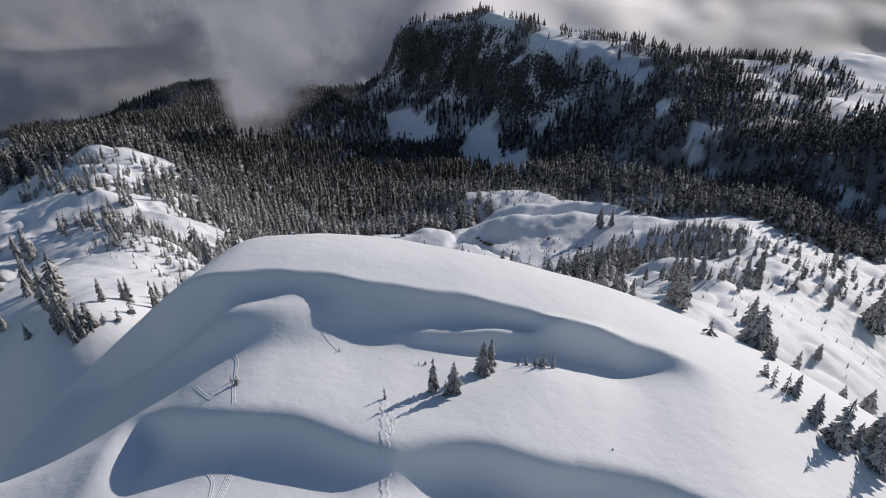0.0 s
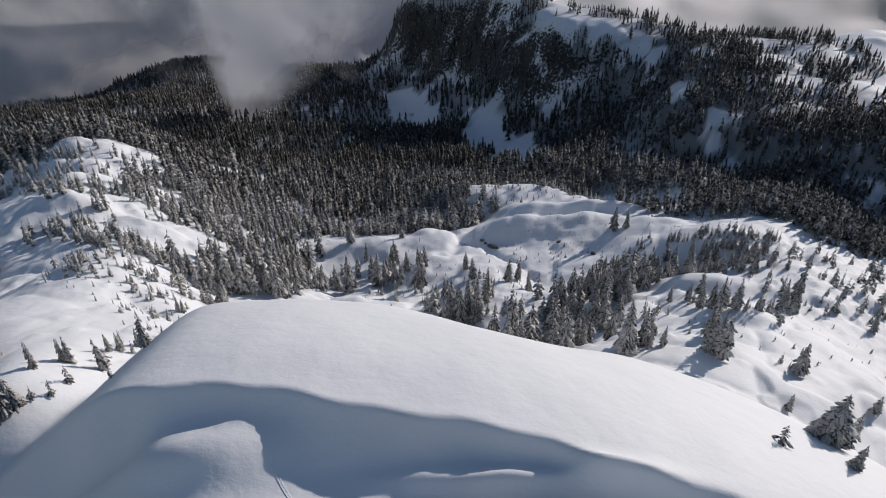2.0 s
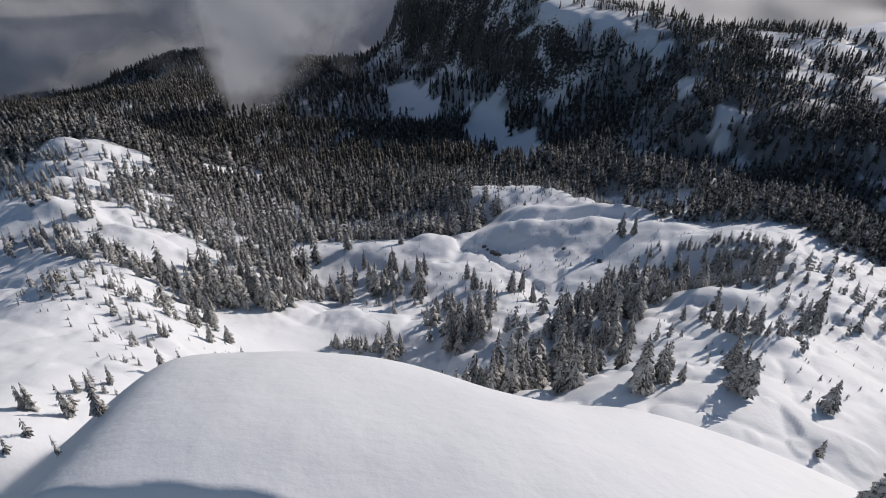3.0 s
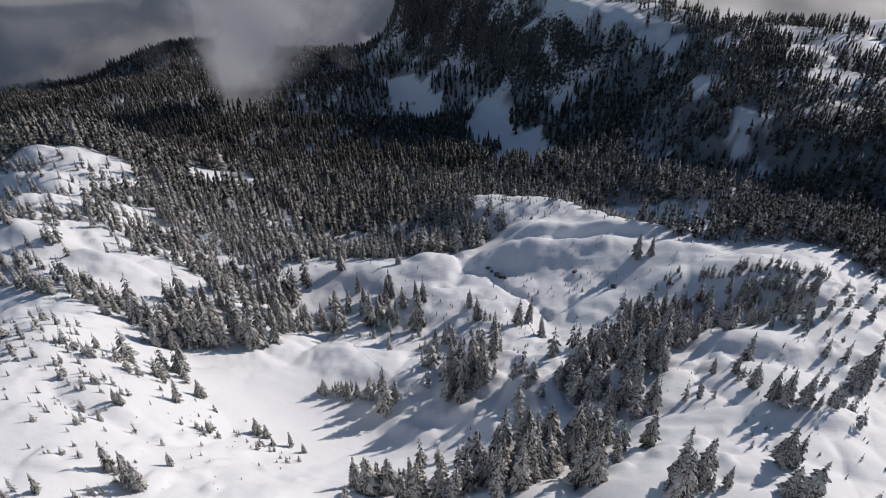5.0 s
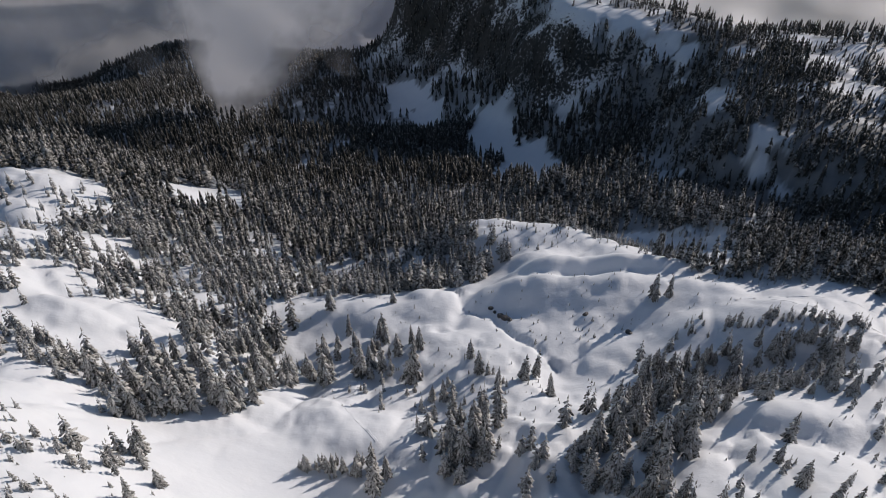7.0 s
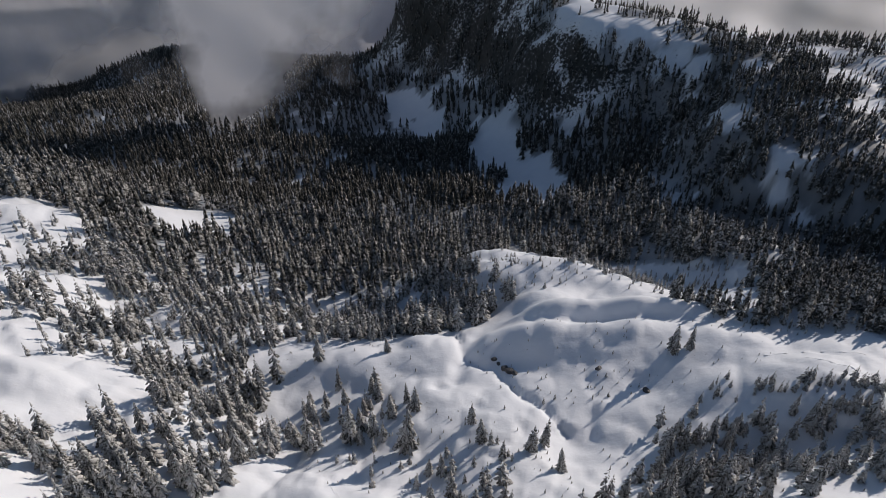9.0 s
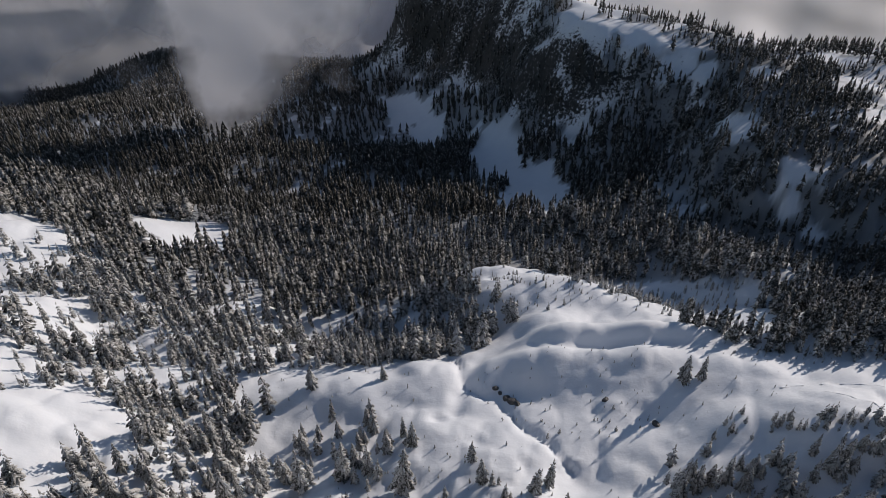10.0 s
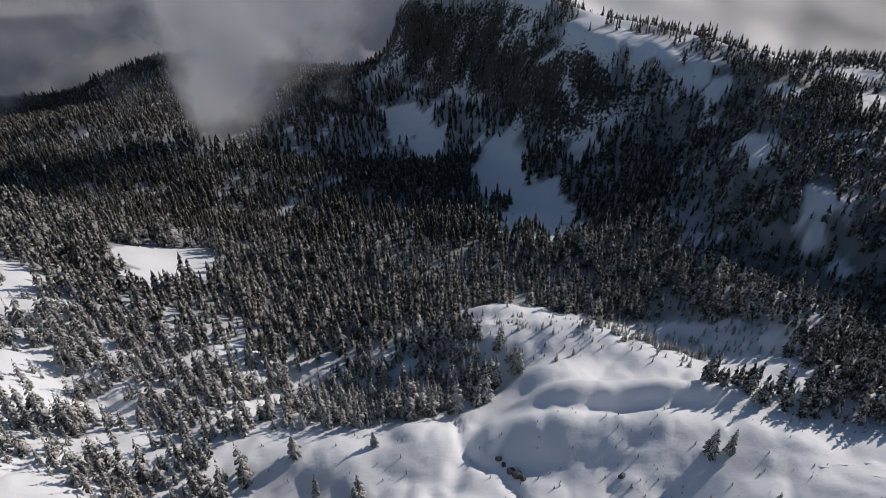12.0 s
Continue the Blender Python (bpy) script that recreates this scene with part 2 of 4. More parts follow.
# snow-covered rock knolls on the shelf: centre, height, half widths, turn
NEAR_KNOLLS = [
    (76, 157, 4, 13, 6, -10), (12, 178, 1.8, 5, 4, 0), (-5, 179, 1.5, 4, 3, 10), (-13, 184, 1.7, 4.5, 3, 0), (3, 187, 1.6, 4.5, 3, 20), (-21, 191, 1.3, 5, 3, 0), (90, 200, 4, 16, 8, -10),
    (-36, 220, 3, 12, 8, 0), (98, 228, -8, 40, 8, 6), (-117, 243, 3, 15, 6, -12), (-150, 250, 3.4, 19, 6, -4), (-108, 250, 3, 22, 9, -12), (103, 255, 7, 24, 11, 0), (66, 262, -1.5, 8, 10, 30),
    (-1.5, 265.5, -2.4, 2.8, 2.4, 0),
]
FAR_KNOLLS = [
    (112, 272, 4, 40, 14, -7), (-36, 280, 4, 17, 9, 10), (8, 283, -2.5, 3.5, 15, -18), (28, 288.5, 5, 17, 9, -4), (62, 289, 2, 10, 6, 0), (-7, 291, 2.5, 9, 9, -10), (60, 297, -3, 28, 4, 3),
    (68, 305, 6, 37, 7, 2), (-183, 318, 3.6, 18, 7, -20), (100, 330, 7, 34, 16, 0), (0, 338, 4, 30, 14, 0), (50, 346, 7, 44, 15, 0), (-207, 350, 3, 16, 7, -20), (20, 374, 4, 18, 8, 0),
]
KNOLLS = NEAR_KNOLLS + FAR_KNOLLS


FLAT = [(-112, 125, 46, 32, 0), (-46.9, 187.9, 26, 15, -8), (-33.7, 174.6, 12, 10, 0)]
# where the snow lies smooth and deep
SMOOTH = [(59.6, 288.5, 110, 45, 0), (-36, 280, 50, 25, 0), (-33.3, 172.4, 40, 25, 0), (95.6, 218.2, 40, 28, 0), (96.2, 160.9, 40, 30, 0)]
CREEK = [(4, 300), (7, 283.1), (16.9, 275.6), (24.5, 261.7), (31.5, 254.4), (38.7, 245.4)]


def lowland(X, Y):
    z = LEVEL + SLOPE * Y / 500
    for cx, cy, rx, ry, height in LANDFORMS:
        z = z + dome(X, Y, cx, cy, height, rx, ry)
    for cx, cy, r, height in HOLLOW_SWELLS + SHELF_SWELLS:
        z = z + dome(X, Y, cx, cy, height, r, r)
    # beyond the valley everything sinks under the clouds
    away = ramp((np.hypot(X, Y - 300) - 1060) / 340)
    return z * (1 - away) - 250 * away


def near_ridge(X, Y):
    """The smooth ridge in front, with its two wind-cut lips."""
    dx = X + 21.9
    edge = X + 35 + 1.2 * np.sin(0.13 * Y)
    flank = 0.95 * (0.27 + 0.73 * ramp((Y - 50 - 0.5 * np.maximum(dx + 14, -40)) / 12))
    across = flank * (np.sqrt(edge * edge + 16) - edge) / 2 + 0.0033 * np.maximum(dx, 0) ** 2
    along = np.maximum(Y - 67.9 + 0.088 * np.maximum(dx, 0), 0)
    cap = 212.3 - across - 0.0095 * along * along - 0.0285 * np.exp(-((X - 11.2) / 11) ** 2) * np.maximum(Y - 88, 0) ** 2
    cap = cap - 0.03 * np.maximum(Y - 97, 0) ** 2
    # upper lip: a cornice edge over a scooped trough
    lip = 72.6 - 0.14 * np.maximum(X + 18, 0) + 0.06 * np.maximum(-18 - X, 0) + 0.35 * np.sin(X * 0.23) + 0.2 * np.sin(X * 0.71)
    t = np.logaddexp(0, (lip - Y) * 8.0) / 8.0 / (7.2 - 4.6 * ramp((X + 10) / 26))
    deep = ramp((X + 47) / 16) * ramp((37 - X) / 17)
    z = cap - deep * ((3.7 - 0.9 * ramp((X - 4) / 16)) * t * np.exp(1 - t) + 1.5 * ramp(t))
    # the bench under the lip rolls off to its near side
    z = z - 0.022 * ramp((lip - Y) / 6) * np.maximum(-X - 20, 0) ** 2 * ramp((X + 60) / 30)
    # ribs of snow left standing in the trough
    z = z + dome(X, Y, -26.5, 66.6, 3.7, 10.5, 3.2, 5) + dome(X, Y, 8.5, 66.2, 2.5, 11, 1.2, 4)
    # lower lip
    lip2 = 45.6 + 0.24 * np.maximum(-X - 5, 0) - 0.22 * np.maximum(X - 14, 0) + 0.7 * np.sin(X * 0.33 + 0.8)
    t2 = np.logaddexp(0, (lip2 - Y) * 2.2) / 2.2 / (3.6 + 1.6 * np.exp(-((X + 22) / 12) ** 2))
    z = z - ramp((X + 38) / 6) * ((2.3 + 1.5 * np.exp(-((X + 21) / 11) ** 2) + 1.8 * ramp((X + 9) / 11)) * t2 * np.exp(1 - t2) + 0.5 * ramp(t2 / 2))
    return z - 0.12 * np.maximum(34 - Y, 0) + (fractal(X, Y, 22, 3, 3) - 0.5) * 1.0


def bareness(X, Y):
    """Where wind and steepness keep rock bare: the mountain's face."""
    d = beside(X, Y, MESA)
    return ramp((d + 45) / 20) * ramp((60 - d) / 30) * ramp((Y - 400) / 60)


def height(X, Y):
    X, Y = np.asarray(X, float), np.asarray(Y, float)
    low = lowland(X, Y)
    # rounded snow knolls on the shelf and the slopes round it
    warp = (fractal(X, Y, 40, 77, 2) - 0.5) * 18
    pillow = np.sqrt(np.abs(fractal(X + warp, Y - warp, 27, 5, 1) - 0.5) * 2 + 0.02)
    pads = np.sqrt(np.abs(fractal(X - warp, Y + 0.6 * warp, 12, 9, 1) - 0.5) * 2 + 0.03)
    knolls = pillow * 4.4 - 2.9 + pads * 2.2 - 1.4 + (fractal(X, Y, 5.5, 19, 2) - 0.5) * 0.9
    knolls = knolls + ramp((value_noise(X, Y, 4.2, 91) - 0.60) / 0.22) * ramp((fractal(X, Y, 30, 93, 2) - 0.42) / 0.2) * 1.0
    knolls = knolls + (fractal(X, Y, 3.6, 99, 2) - 0.5) * 1.15 * ramp((Y - 120) / 30)
    shelf = ramp((Y - 95) / 35) * ramp((420 - Y) / 60) * (1 - 0.5 * blob(X, Y, SMOOTH)) * (1 - 0.85 * blob(X, Y, FLAT))
    low = low + knolls * shelf + (fractal(X, Y, 90, 21, 3) - 0.5) * 16 * ramp((Y - 400) / 150)
    for cx, cy, up, rx, ry, turn in KNOLLS:
        low = low + dome(X, Y, cx, cy, up, rx, ry, turn, 1.4)
    # a narrow creek gully cut into the snow
    wander = (fractal(X, Y, 7, 95, 2) - 0.5) * 7
    low = low - 2.2 * np.exp(-(beside(X + wander, Y, CREEK) / 1.5) ** 2) * ramp((fractal(X, Y, 12, 97, 2) - 0.25) / 0.3)
    # the cliff mountain and the upland behind it
    d = beside(X, Y, MESA) + (fractal(X, Y, 60, 33, 3) - 0.5) * 22
    crest = np.interp(X, [-60, 0, 50, 100, 150, 250, 300, 500], [940, 900, 855, 762, 705, 620, 600, 560])
    top = 99 - 0.30 * np.maximum(Y - crest, 0) - 30 * ramp((X - 420) / 300) - 26 * ramp((70 - X) / 80)
    top = top + dome(X, Y, 415, 640, 14, 60, 50) + (fractal(X, Y, 45, 41, 3) - 0.5) * 12
    rise = 0.26 * ramp((d + 85) / 80) + 0.66 * ramp((d + 26) / 56) + 0.08 * ramp((d - 12) / 40)
    crag = (fractal(X, Y, 18, 51, 4, 0.6) - 0.5) * 26 * np.exp(-((d - 2) / 22) ** 2)
    z = low + np.maximum(top - low, -20) * rise + crag
    # the ridge in front stands out of the slope
    ridge = near_ridge(X, Y)
    both = np.maximum(z, ridge) + 1.2 * np.exp(-np.abs(z - ridge) / 2.4)
    return np.where(Y < 175, both, z)


def blob(X, Y, rings):
    out = np.zeros(np.shape(X))
    for cx, cy, rx, ry, turn in rings:
        out = np.maximum(out, dome(X, Y, cx, cy, 1.0, rx, ry, turn, 2.0))
    return out


# snowy openings: centre, half widths, turn
NEAR_CLEARINGS = [
    (-140.1, 250.1, 18, 13, 0), (-102.1, 251.9, 17, 8, 0), (112.8, 271.6, 46, 17, 0), (-106.9, 271.8, 9, 5, 20), (-98, 279, 11, 6, 15), (40, 283, 66, 21, 0), (-37, 283, 36, 13, 0),
    (-107.7, 295.7, 9, 7, 27), (-116, 297, 10, 6, 15), (-110.2, 299.4, 10, 5, 10), (-135.9, 299.7, 10, 14, 30), (-142.7, 308.4, 14, 9, 30), (-99.6, 313.2, 6, 4, 0), (112, 324, 20, 14, -30),
    (66, 331, 42, 13, 0), (-188.2, 333.1, 36, 28, 10), (-75.4, 334.8, 6, 4, 0), (-93.3, 337.5, 8, 5, 0),
]
FAR_CLEARINGS = [
    (-160.4, 337.6, 12, 12, 40), (-60.4, 339.5, 7, 4, 0), (-87.6, 344.6, 9, 5, 18), (48, 352, 38, 22, 0), (92, 352, 38, 22, -10), (108, 353.3, 30, 16, -20), (90.7, 358.8, 26, 13, -14),
    (28, 366, 24, 30, 0), (172.6, 395.8, 20, 7, 25), (-143, 396, 15, 17, 0), (148, 398, 34, 6, -62), (-146, 421, 30, 15, -8), (-146.6, 434.9, 28, 20, 30), (147, 448.3, 6, 12, 0),
    (58, 560, 34, 82, 8), (46, 668, 30, 46, -18), (-50, 800, 75, 19, -61), (-441, 952, 18, 8, 10),
]
CLEARINGS = NEAR_CLEARINGS + FAR_CLEARINGS
# open snow on the upland behind the mountain face
UPLAND = [(172, 618, 17, 12, 0), (264, 592, 38, 9, -5), (232, 493, 28, 7, -10), (150, 660, 32, 8, -42), (318, 484, 30, 16, 30), (-50, 800, 75, 19, -61), (148, 398, 34, 6, -62), (80, 600, 18, 36, 10), (215, 560, 10, 14, 20)]
# smooth swells of snow where nothing grows
OPEN_SNOW = [(-106, 243, 25, 9, -8), (-44, 183, 24, 12, -8), (-36, 279, 26, 8, 6), (-10, 288, 13, 8, -20), (58, 298, 46, 9, 2), (112, 267, 36, 10, -6), (92, 200, 13, 7, -8), (-34, 221, 12, 7, 0), (40, 250, 12, 8, 40), (-140, 258, 14, 6, 20)]
# woods that reach down to the shelf
WOODS = [(-87.8, 284.6, 40, 30, 20), (-61.2, 323.8, 60, 30, 0), (-118.3, 327.2, 50, 30, 0), (-18.3, 348.5, 26, 16, 0), (169, 335, 60, 30, -10), (152.8, 354.2, 40, 14, 0), (165.4, 310.4, 58, 20, -3), (205.8, 318.7, 60, 26, 0), (132, 300, 52, 12, -6), (185, 285, 45, 22, 0), (-78, 258, 22, 14, 30), (-112, 290, 34, 18, 10), (-58, 303, 34, 13, 0), (-135, 325, 30, 20, 0), (-20, 322, 26, 12, 0), (2, 322, 17, 17, 0), (-12, 308, 14, 7, 0), (-42, 316, 46, 15, 0), (-92, 308, 34, 16, 10)]


def valley_cover(X, Y):
    """How thickly the valley and its slopes are wooded, from 0 to 1."""
    d = beside(X, Y, MESA)
    open_snow = blob(X, Y, CLEARINGS) + (fractal(X, Y, 9, 63, 2) - 0.5) * 0.35 + (fractal(X, Y, 17, 65, 3) - 0.5) * 1.9 * ramp((Y - 470) / 40) > 0.42
    glades = ramp((fractal(X, Y, 22, 64, 2) - 0.525) / 0.05) * ramp((385 - Y) / 40) * ramp((0 - X) / 30)
    thick = ramp((-20 - d) / 22) * np.maximum(ramp((Y - 322) / 28), ramp((blob(X, Y, WOODS) - 0.25) / 0.3)) * (0.8 + 0.5 * fractal(X, Y, 30, 61, 2))
    return np.clip(thick * (1 - open_snow) * (1 - 0.6 * glades), 0, 1)


def mountain_cover(X, Y):
    """How thickly the mountain's shaded face is wooded."""
    d = beside(X, Y, MESA)
    clump = fractal(X, Y, 26, 81, 3) + 0.22 * (fractal(X, Y, 7, 85, 2) - 0.5)
    side = ramp((X - 105) / 50) * ramp((650 - Y) / 40)
    stand = np.maximum(np.maximum(ramp((clump - 0.40) / 0.14) * 0.85, 0.12), side * ramp((clump - 0.23 + 0.3 * (fractal(X, Y, 9, 83, 2) - 0.5)) / 0.12) * 0.95)
    thick = np.where(d < 14 + 75 * side, stand, ramp((clump - 0.43) / 0.1) * 0.6)
    return thick * ramp((d + 40) / 12) * (d < 175) * (1 - 0.88 * ramp((blob(X, Y, UPLAND) - 0.3) / 0.2))


# ---- the ground, one sheet out to the horizon ----
def mesh_from(name, verts, faces, materials, slots=None, smooth=False):
    """A mesh from arrays of places and of triangles or quads."""
    me = bpy.data.meshes.new(name)
    n, k = faces.shape
    me.vertices.add(len(verts))
    me.vertices.foreach_set("co", np.ascontiguousarray(verts, np.float32).ravel())
    me.loops.add(n * k)
    me.loops.foreach_set("vertex_index", np.ascontiguousarray(faces, np.int32).ravel())
    me.polygons.add(n)
    me.polygons.foreach_set("loop_start", np.arange(0, n * k, k, dtype=np.int32))
    for m in materials:
        me.materials.append(m)
    if slots is not None:
        me.polygons.foreach_set("material_index", np.ascontiguousarray(slots, np.int32))
    if smooth:
        me.polygons.foreach_set("use_smooth", np.ones(n, bool))
    me.update(calc_edges=True)
    me.validate()
    return me


def sheet_faces(rows, cols):
    i = np.arange(rows * cols).reshape(rows, cols)
    return np.stack([i[:-1, :-1], i[:-1, 1:], i[1:, 1:], i[1:, :-1]], -1).reshape(-1, 4)


def spaced(start, stops):
    """Places along a line whose spacing changes evenly between stops of (place, spacing)."""
    out, p = [start], start
    while p < stops[-1][0]:
        p += float(np.interp(p, [s[0] for s in stops], [s[1] for s in stops]))
        out.append(p)
    return np.array(out)


rows_y = spaced(-900.0, [(-900, 120), (-120, 25), (-10, 3), (25, 0.36), (108, 0.42), (125, 0.8), (180, 1.3), (400, 2.2), (900, 3.6), (1300, 25), (3200, 260)])
across = np.linspace(-1, 1, 440)
across = np.sign(across) * (0.72 * np.abs(across) + 0.28 * np.abs(across) ** 7)
half_width = np.interp(rows_y, [-900, 0, 60, 105, 300, 900, 1300, 3200], [2600, 110, 112, 150, 400, 980, 2000, 3400])
GX, GY = across[None, :] * half_width[:, None], np.repeat(rows_y[:, None], len(across), 1)
GZ = height(GX, GY)
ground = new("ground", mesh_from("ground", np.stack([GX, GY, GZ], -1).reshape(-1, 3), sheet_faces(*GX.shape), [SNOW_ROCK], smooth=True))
bare = ground.data.attributes.new("bare", "FLOAT", "POINT")
bare.data.foreach_set("value", bareness(GX, GY).astype(np.float32).ravel())
# far woods, and shade painted on the snow below valley and mountain trees
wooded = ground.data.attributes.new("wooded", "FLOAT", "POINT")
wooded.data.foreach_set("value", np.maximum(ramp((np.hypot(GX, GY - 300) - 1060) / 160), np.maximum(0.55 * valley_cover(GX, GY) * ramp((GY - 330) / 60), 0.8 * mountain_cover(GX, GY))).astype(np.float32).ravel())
tagged(ground, "deep wind-packed snow over rounded rocky mountain ground", "ground", kind="structure")


# ---- conifers ----
def conifer(rng, tall, whorls, per, spread, snow_share, slim):
    """Places, triangles and slots (0 needles, 1 snow) of a crown of drooping, snow-laden boughs round a stem of that height."""
    verts, tris, slots = [], [], []
    lean = rng.normal(0, 0.015, 2)
    lop, lop_turn = rng.uniform(0.0, 0.22), rng.uniform(0, 6.28)
    for w in range(whorls):
        f = min(max((w + rng.uniform(-0.35, 0.35)) / (whorls - 1), 0.0), 1.0)
        z = tall * (0.10 + 0.85 * f)
        reach = spread * tall * (min(1.0, 0.80 + 1.2 * f) * (1 - f) ** 0.66 + 0.05) * rng.uniform(0.78, 1.12)
        turn = rng.uniform(0, 6.28)
        count = per if f < 0.75 else max(3, per - 3)
        for b in range(count):
            a = turn + 6.283 * (b + rng.uniform(-0.35, 0.35)) / count
            size = reach * rng.uniform(0.55, 1.18) * (1 + lop * math.cos(a - lop_turn))
            droop = rng.uniform(0.35, 0.95)
            wide = size * rng.uniform(*slim)
            ca, sa = math.cos(a), math.sin(a)
            zz = z + rng.uniform(-0.025, 0.025) * tall

            def at(r, side, up):
                return (r * ca - side * sa + lean[0] * z, r * sa + side * ca + lean[1] * z, zz + up)
            k = len(verts)
            bend = rng.uniform(-0.12, 0.12) * size
            w1, w2, w3, w4 = (wide * v for v in rng.uniform(0.65, 1.35, 4))
            verts += [at(0.02 * size, 0, 0.16 * size),
                      at(0.40 * size, 0.3 * bend, 0.08 * size), at(0.34 * size, w1, -0.26 * droop * size), at(0.34 * size, -w2, -0.26 * droop * size),
                      at(0.76 * size, 0.7 * bend, -0.30 * droop * size), at(0.70 * size, w3, -0.85 * droop * size), at(0.70 * size, -w4, -0.85 * droop * size),
                      at(1.02 * size, bend, -1.0 * droop * size)]
            tris += [(k, k + 1, k + 2), (k, k + 3, k + 1), (k + 1, k + 4, k + 2), (k + 2, k + 4, k + 5),
                     (k + 1, k + 3, k + 4), (k + 3, k + 6, k + 4), (k + 4, k + 7, k + 5), (k + 4, k + 6, k + 7)]
            slots += [0] * 8
            if rng.uniform() < snow_share:
                k = len(verts)
                h = 0.03 * size + 0.03
                wd = wide * rng.uniform(0.25, 0.55)
                verts += [at(0.15 * size, 0, 0.13 * size + h), at(0.42 * size, 0.3 * bend, 0.08 * size + h), at(0.45 * size, wd, -0.12 * droop * size + h * 0.5),
                          at(0.45 * size, -wd, -0.12 * droop * size + h * 0.5), at(0.78 * size, 0.7 * bend, -0.30 * droop * size + h)]
                tris += [(k, k + 1, k + 2), (k, k + 3, k + 1), (k + 1, k + 4, k + 2), (k + 1, k + 3, k + 4)]
                slots += [1] * 4
    # leader
    k = len(verts)
    for i in range(3):
        a = 2.1 * i
        verts.append((0.022 * tall * math.cos(a) + lean[0] * tall, 0.022 * tall * math.sin(a) + lean[1] * tall, 0.88 * tall))
    verts.append((lean[0] * tall, lean[1] * tall, tall))
    tris += [(k, k + 1, k + 3), (k + 1, k + 2, k + 3), (k + 2, k, k + 3)]
    slots += [0] * 3
    return np.array(verts), np.array(tris), np.array(slots)


def spire(rng, tall, tiers, sides, spread):
    """Places, triangles and slots of a conifer made of ragged, drooping skirts of boughs."""
    verts, tris = [], []
    lean = rng.normal(0, 0.015, 2)
    for w in range(tiers):
        f = max((w + rng.uniform(-0.3, 0.3)) / tiers, 0.0)
        low, high = tall * (0.04 + 0.86 * f), tall * min(1.0, 0.04 + 0.86 * f + 1.5 / tiers)
        reach = spread * tall * (min(1.0, 0.78 + 1.2 * f) * (1 - f) ** 0.62 + 0.02) * rng.uniform(0.8, 1.15)
        off = rng.normal(0, 0.12, 2) * reach
        turn, k = rng.uniform(0, 6.28), len(verts)
        verts.append((lean[0] * high + off[0], lean[1] * high + off[1], high if w < tiers - 1 else tall))
        for i in range(sides):
            a = turn + 6.283 * (i + rng.uniform(-0.35, 0.35)) / sides
            r = reach * (rng.uniform(0.75, 1.3) if i % 2 else rng.uniform(0.35, 0.75))
            verts.append((r * math.cos(a) + lean[0] * low + off[0], r * math.sin(a) + lean[1] * low + off[1],
                          low + (0.0 if i % 2 else 0.6 / tiers * tall) + rng.uniform(-0.04, 0.03) * tall))
        tris += [(k, k + 1 + i, k + 1 + (i + 1) % sides) for i in range(sides)]
    return np.array(verts), np.array(tris), np.zeros(len(tris), int)


def stem(tall, sides=6):
    verts, tris = [], []
    rings = [(-0.9, 0.020 * tall), (0.35 * tall, 0.014 * tall), (0.93 * tall, 0.004 * tall)]
    for z, r in rings:
        verts += [(r * math.cos(6.283 * i / sides), r * math.sin(6.283 * i / sides), z) for i in range(sides)]
    for ring in range(2):
        for i in range(sides):
            a, b = ring * sides + i, ring * sides + (i + 1) % sides
            tris += [(a, b, b + sides), (a, b + sides, a + sides)]
    return np.array(verts), np.array(tris)


def subset(verts, tris, slots, slot):
    keep = tris[slots == slot]
    used, index = np.unique(keep, return_inverse=True)
    return verts[used], index.reshape(-1, 3)


def tree_kind(seed, tall, whorls, per, spread, snow_share):
    """One conifer with its parts, to be copied and then put away by the copies' caller."""
    rng = np.random.default_rng(seed)
    v, t, s = conifer(rng, tall, whorls, per, spread, snow_share, (0.12, 0.21))
    return (mesh_from("trunk", *stem(tall), [BARK], smooth=True), mesh_from("crown", *subset(v, t, s, 0), [NEEDLES]), mesh_from("snow_load", *subset(v, t, s, 1), [SNOW]))


KINDS = [tree_kind(100 + i, 10.0, 19, 9, sp * 0.80, sh) for i, (sp, sh) in enumerate([(0.23, 0.26), (0.19, 0.2), (0.26, 0.3), (0.29, 0.24), (0.21, 0.3), (0.25, 0.22), (0.20, 0.26)])]
SHRUBS = [tree_kind(200 + i, 3.0, 7, 6, sp, sh) for i, (sp, sh) in enumerate([(0.24, 0.3), (0.20, 0.45), (0.30, 0.4)])]
tree_rng = np.random.default_rng(7)


def plant(x, y, tall, label, group, kinds=KINDS, broad=1.0):
    """Stands one conifer of that height on the snow."""
    base = 10.0 if kinds is KINDS else 3.0
    k = tall / base
    wide = k * broad * tree_rng.uniform(0.88, 1.15)
    root = new("conifer" if kinds is KINDS else "young_conifer")
    root.empty_display_size = 0.5
    root.matrix_basis = pose(x, y, float(height(np.array([x]), np.array([y]))[0]) - 0.12, tree_rng.normal(0, 2), tree_rng.normal(0, 2), tree_rng.uniform(0, 360)) @ Matrix.Diagonal((wide, wide, k, 1))
    for name, me in zip(("trunk", "crown", "snow_load"), kinds[int(tree_rng.integers(len(kinds)))]):
        part = new(name, me)
        part.parent = root
        if name == "snow_load":
            tagged(part, "soft white snow lying on the boughs", kind="stuff")
    return tagged(root, label, "tree", group)


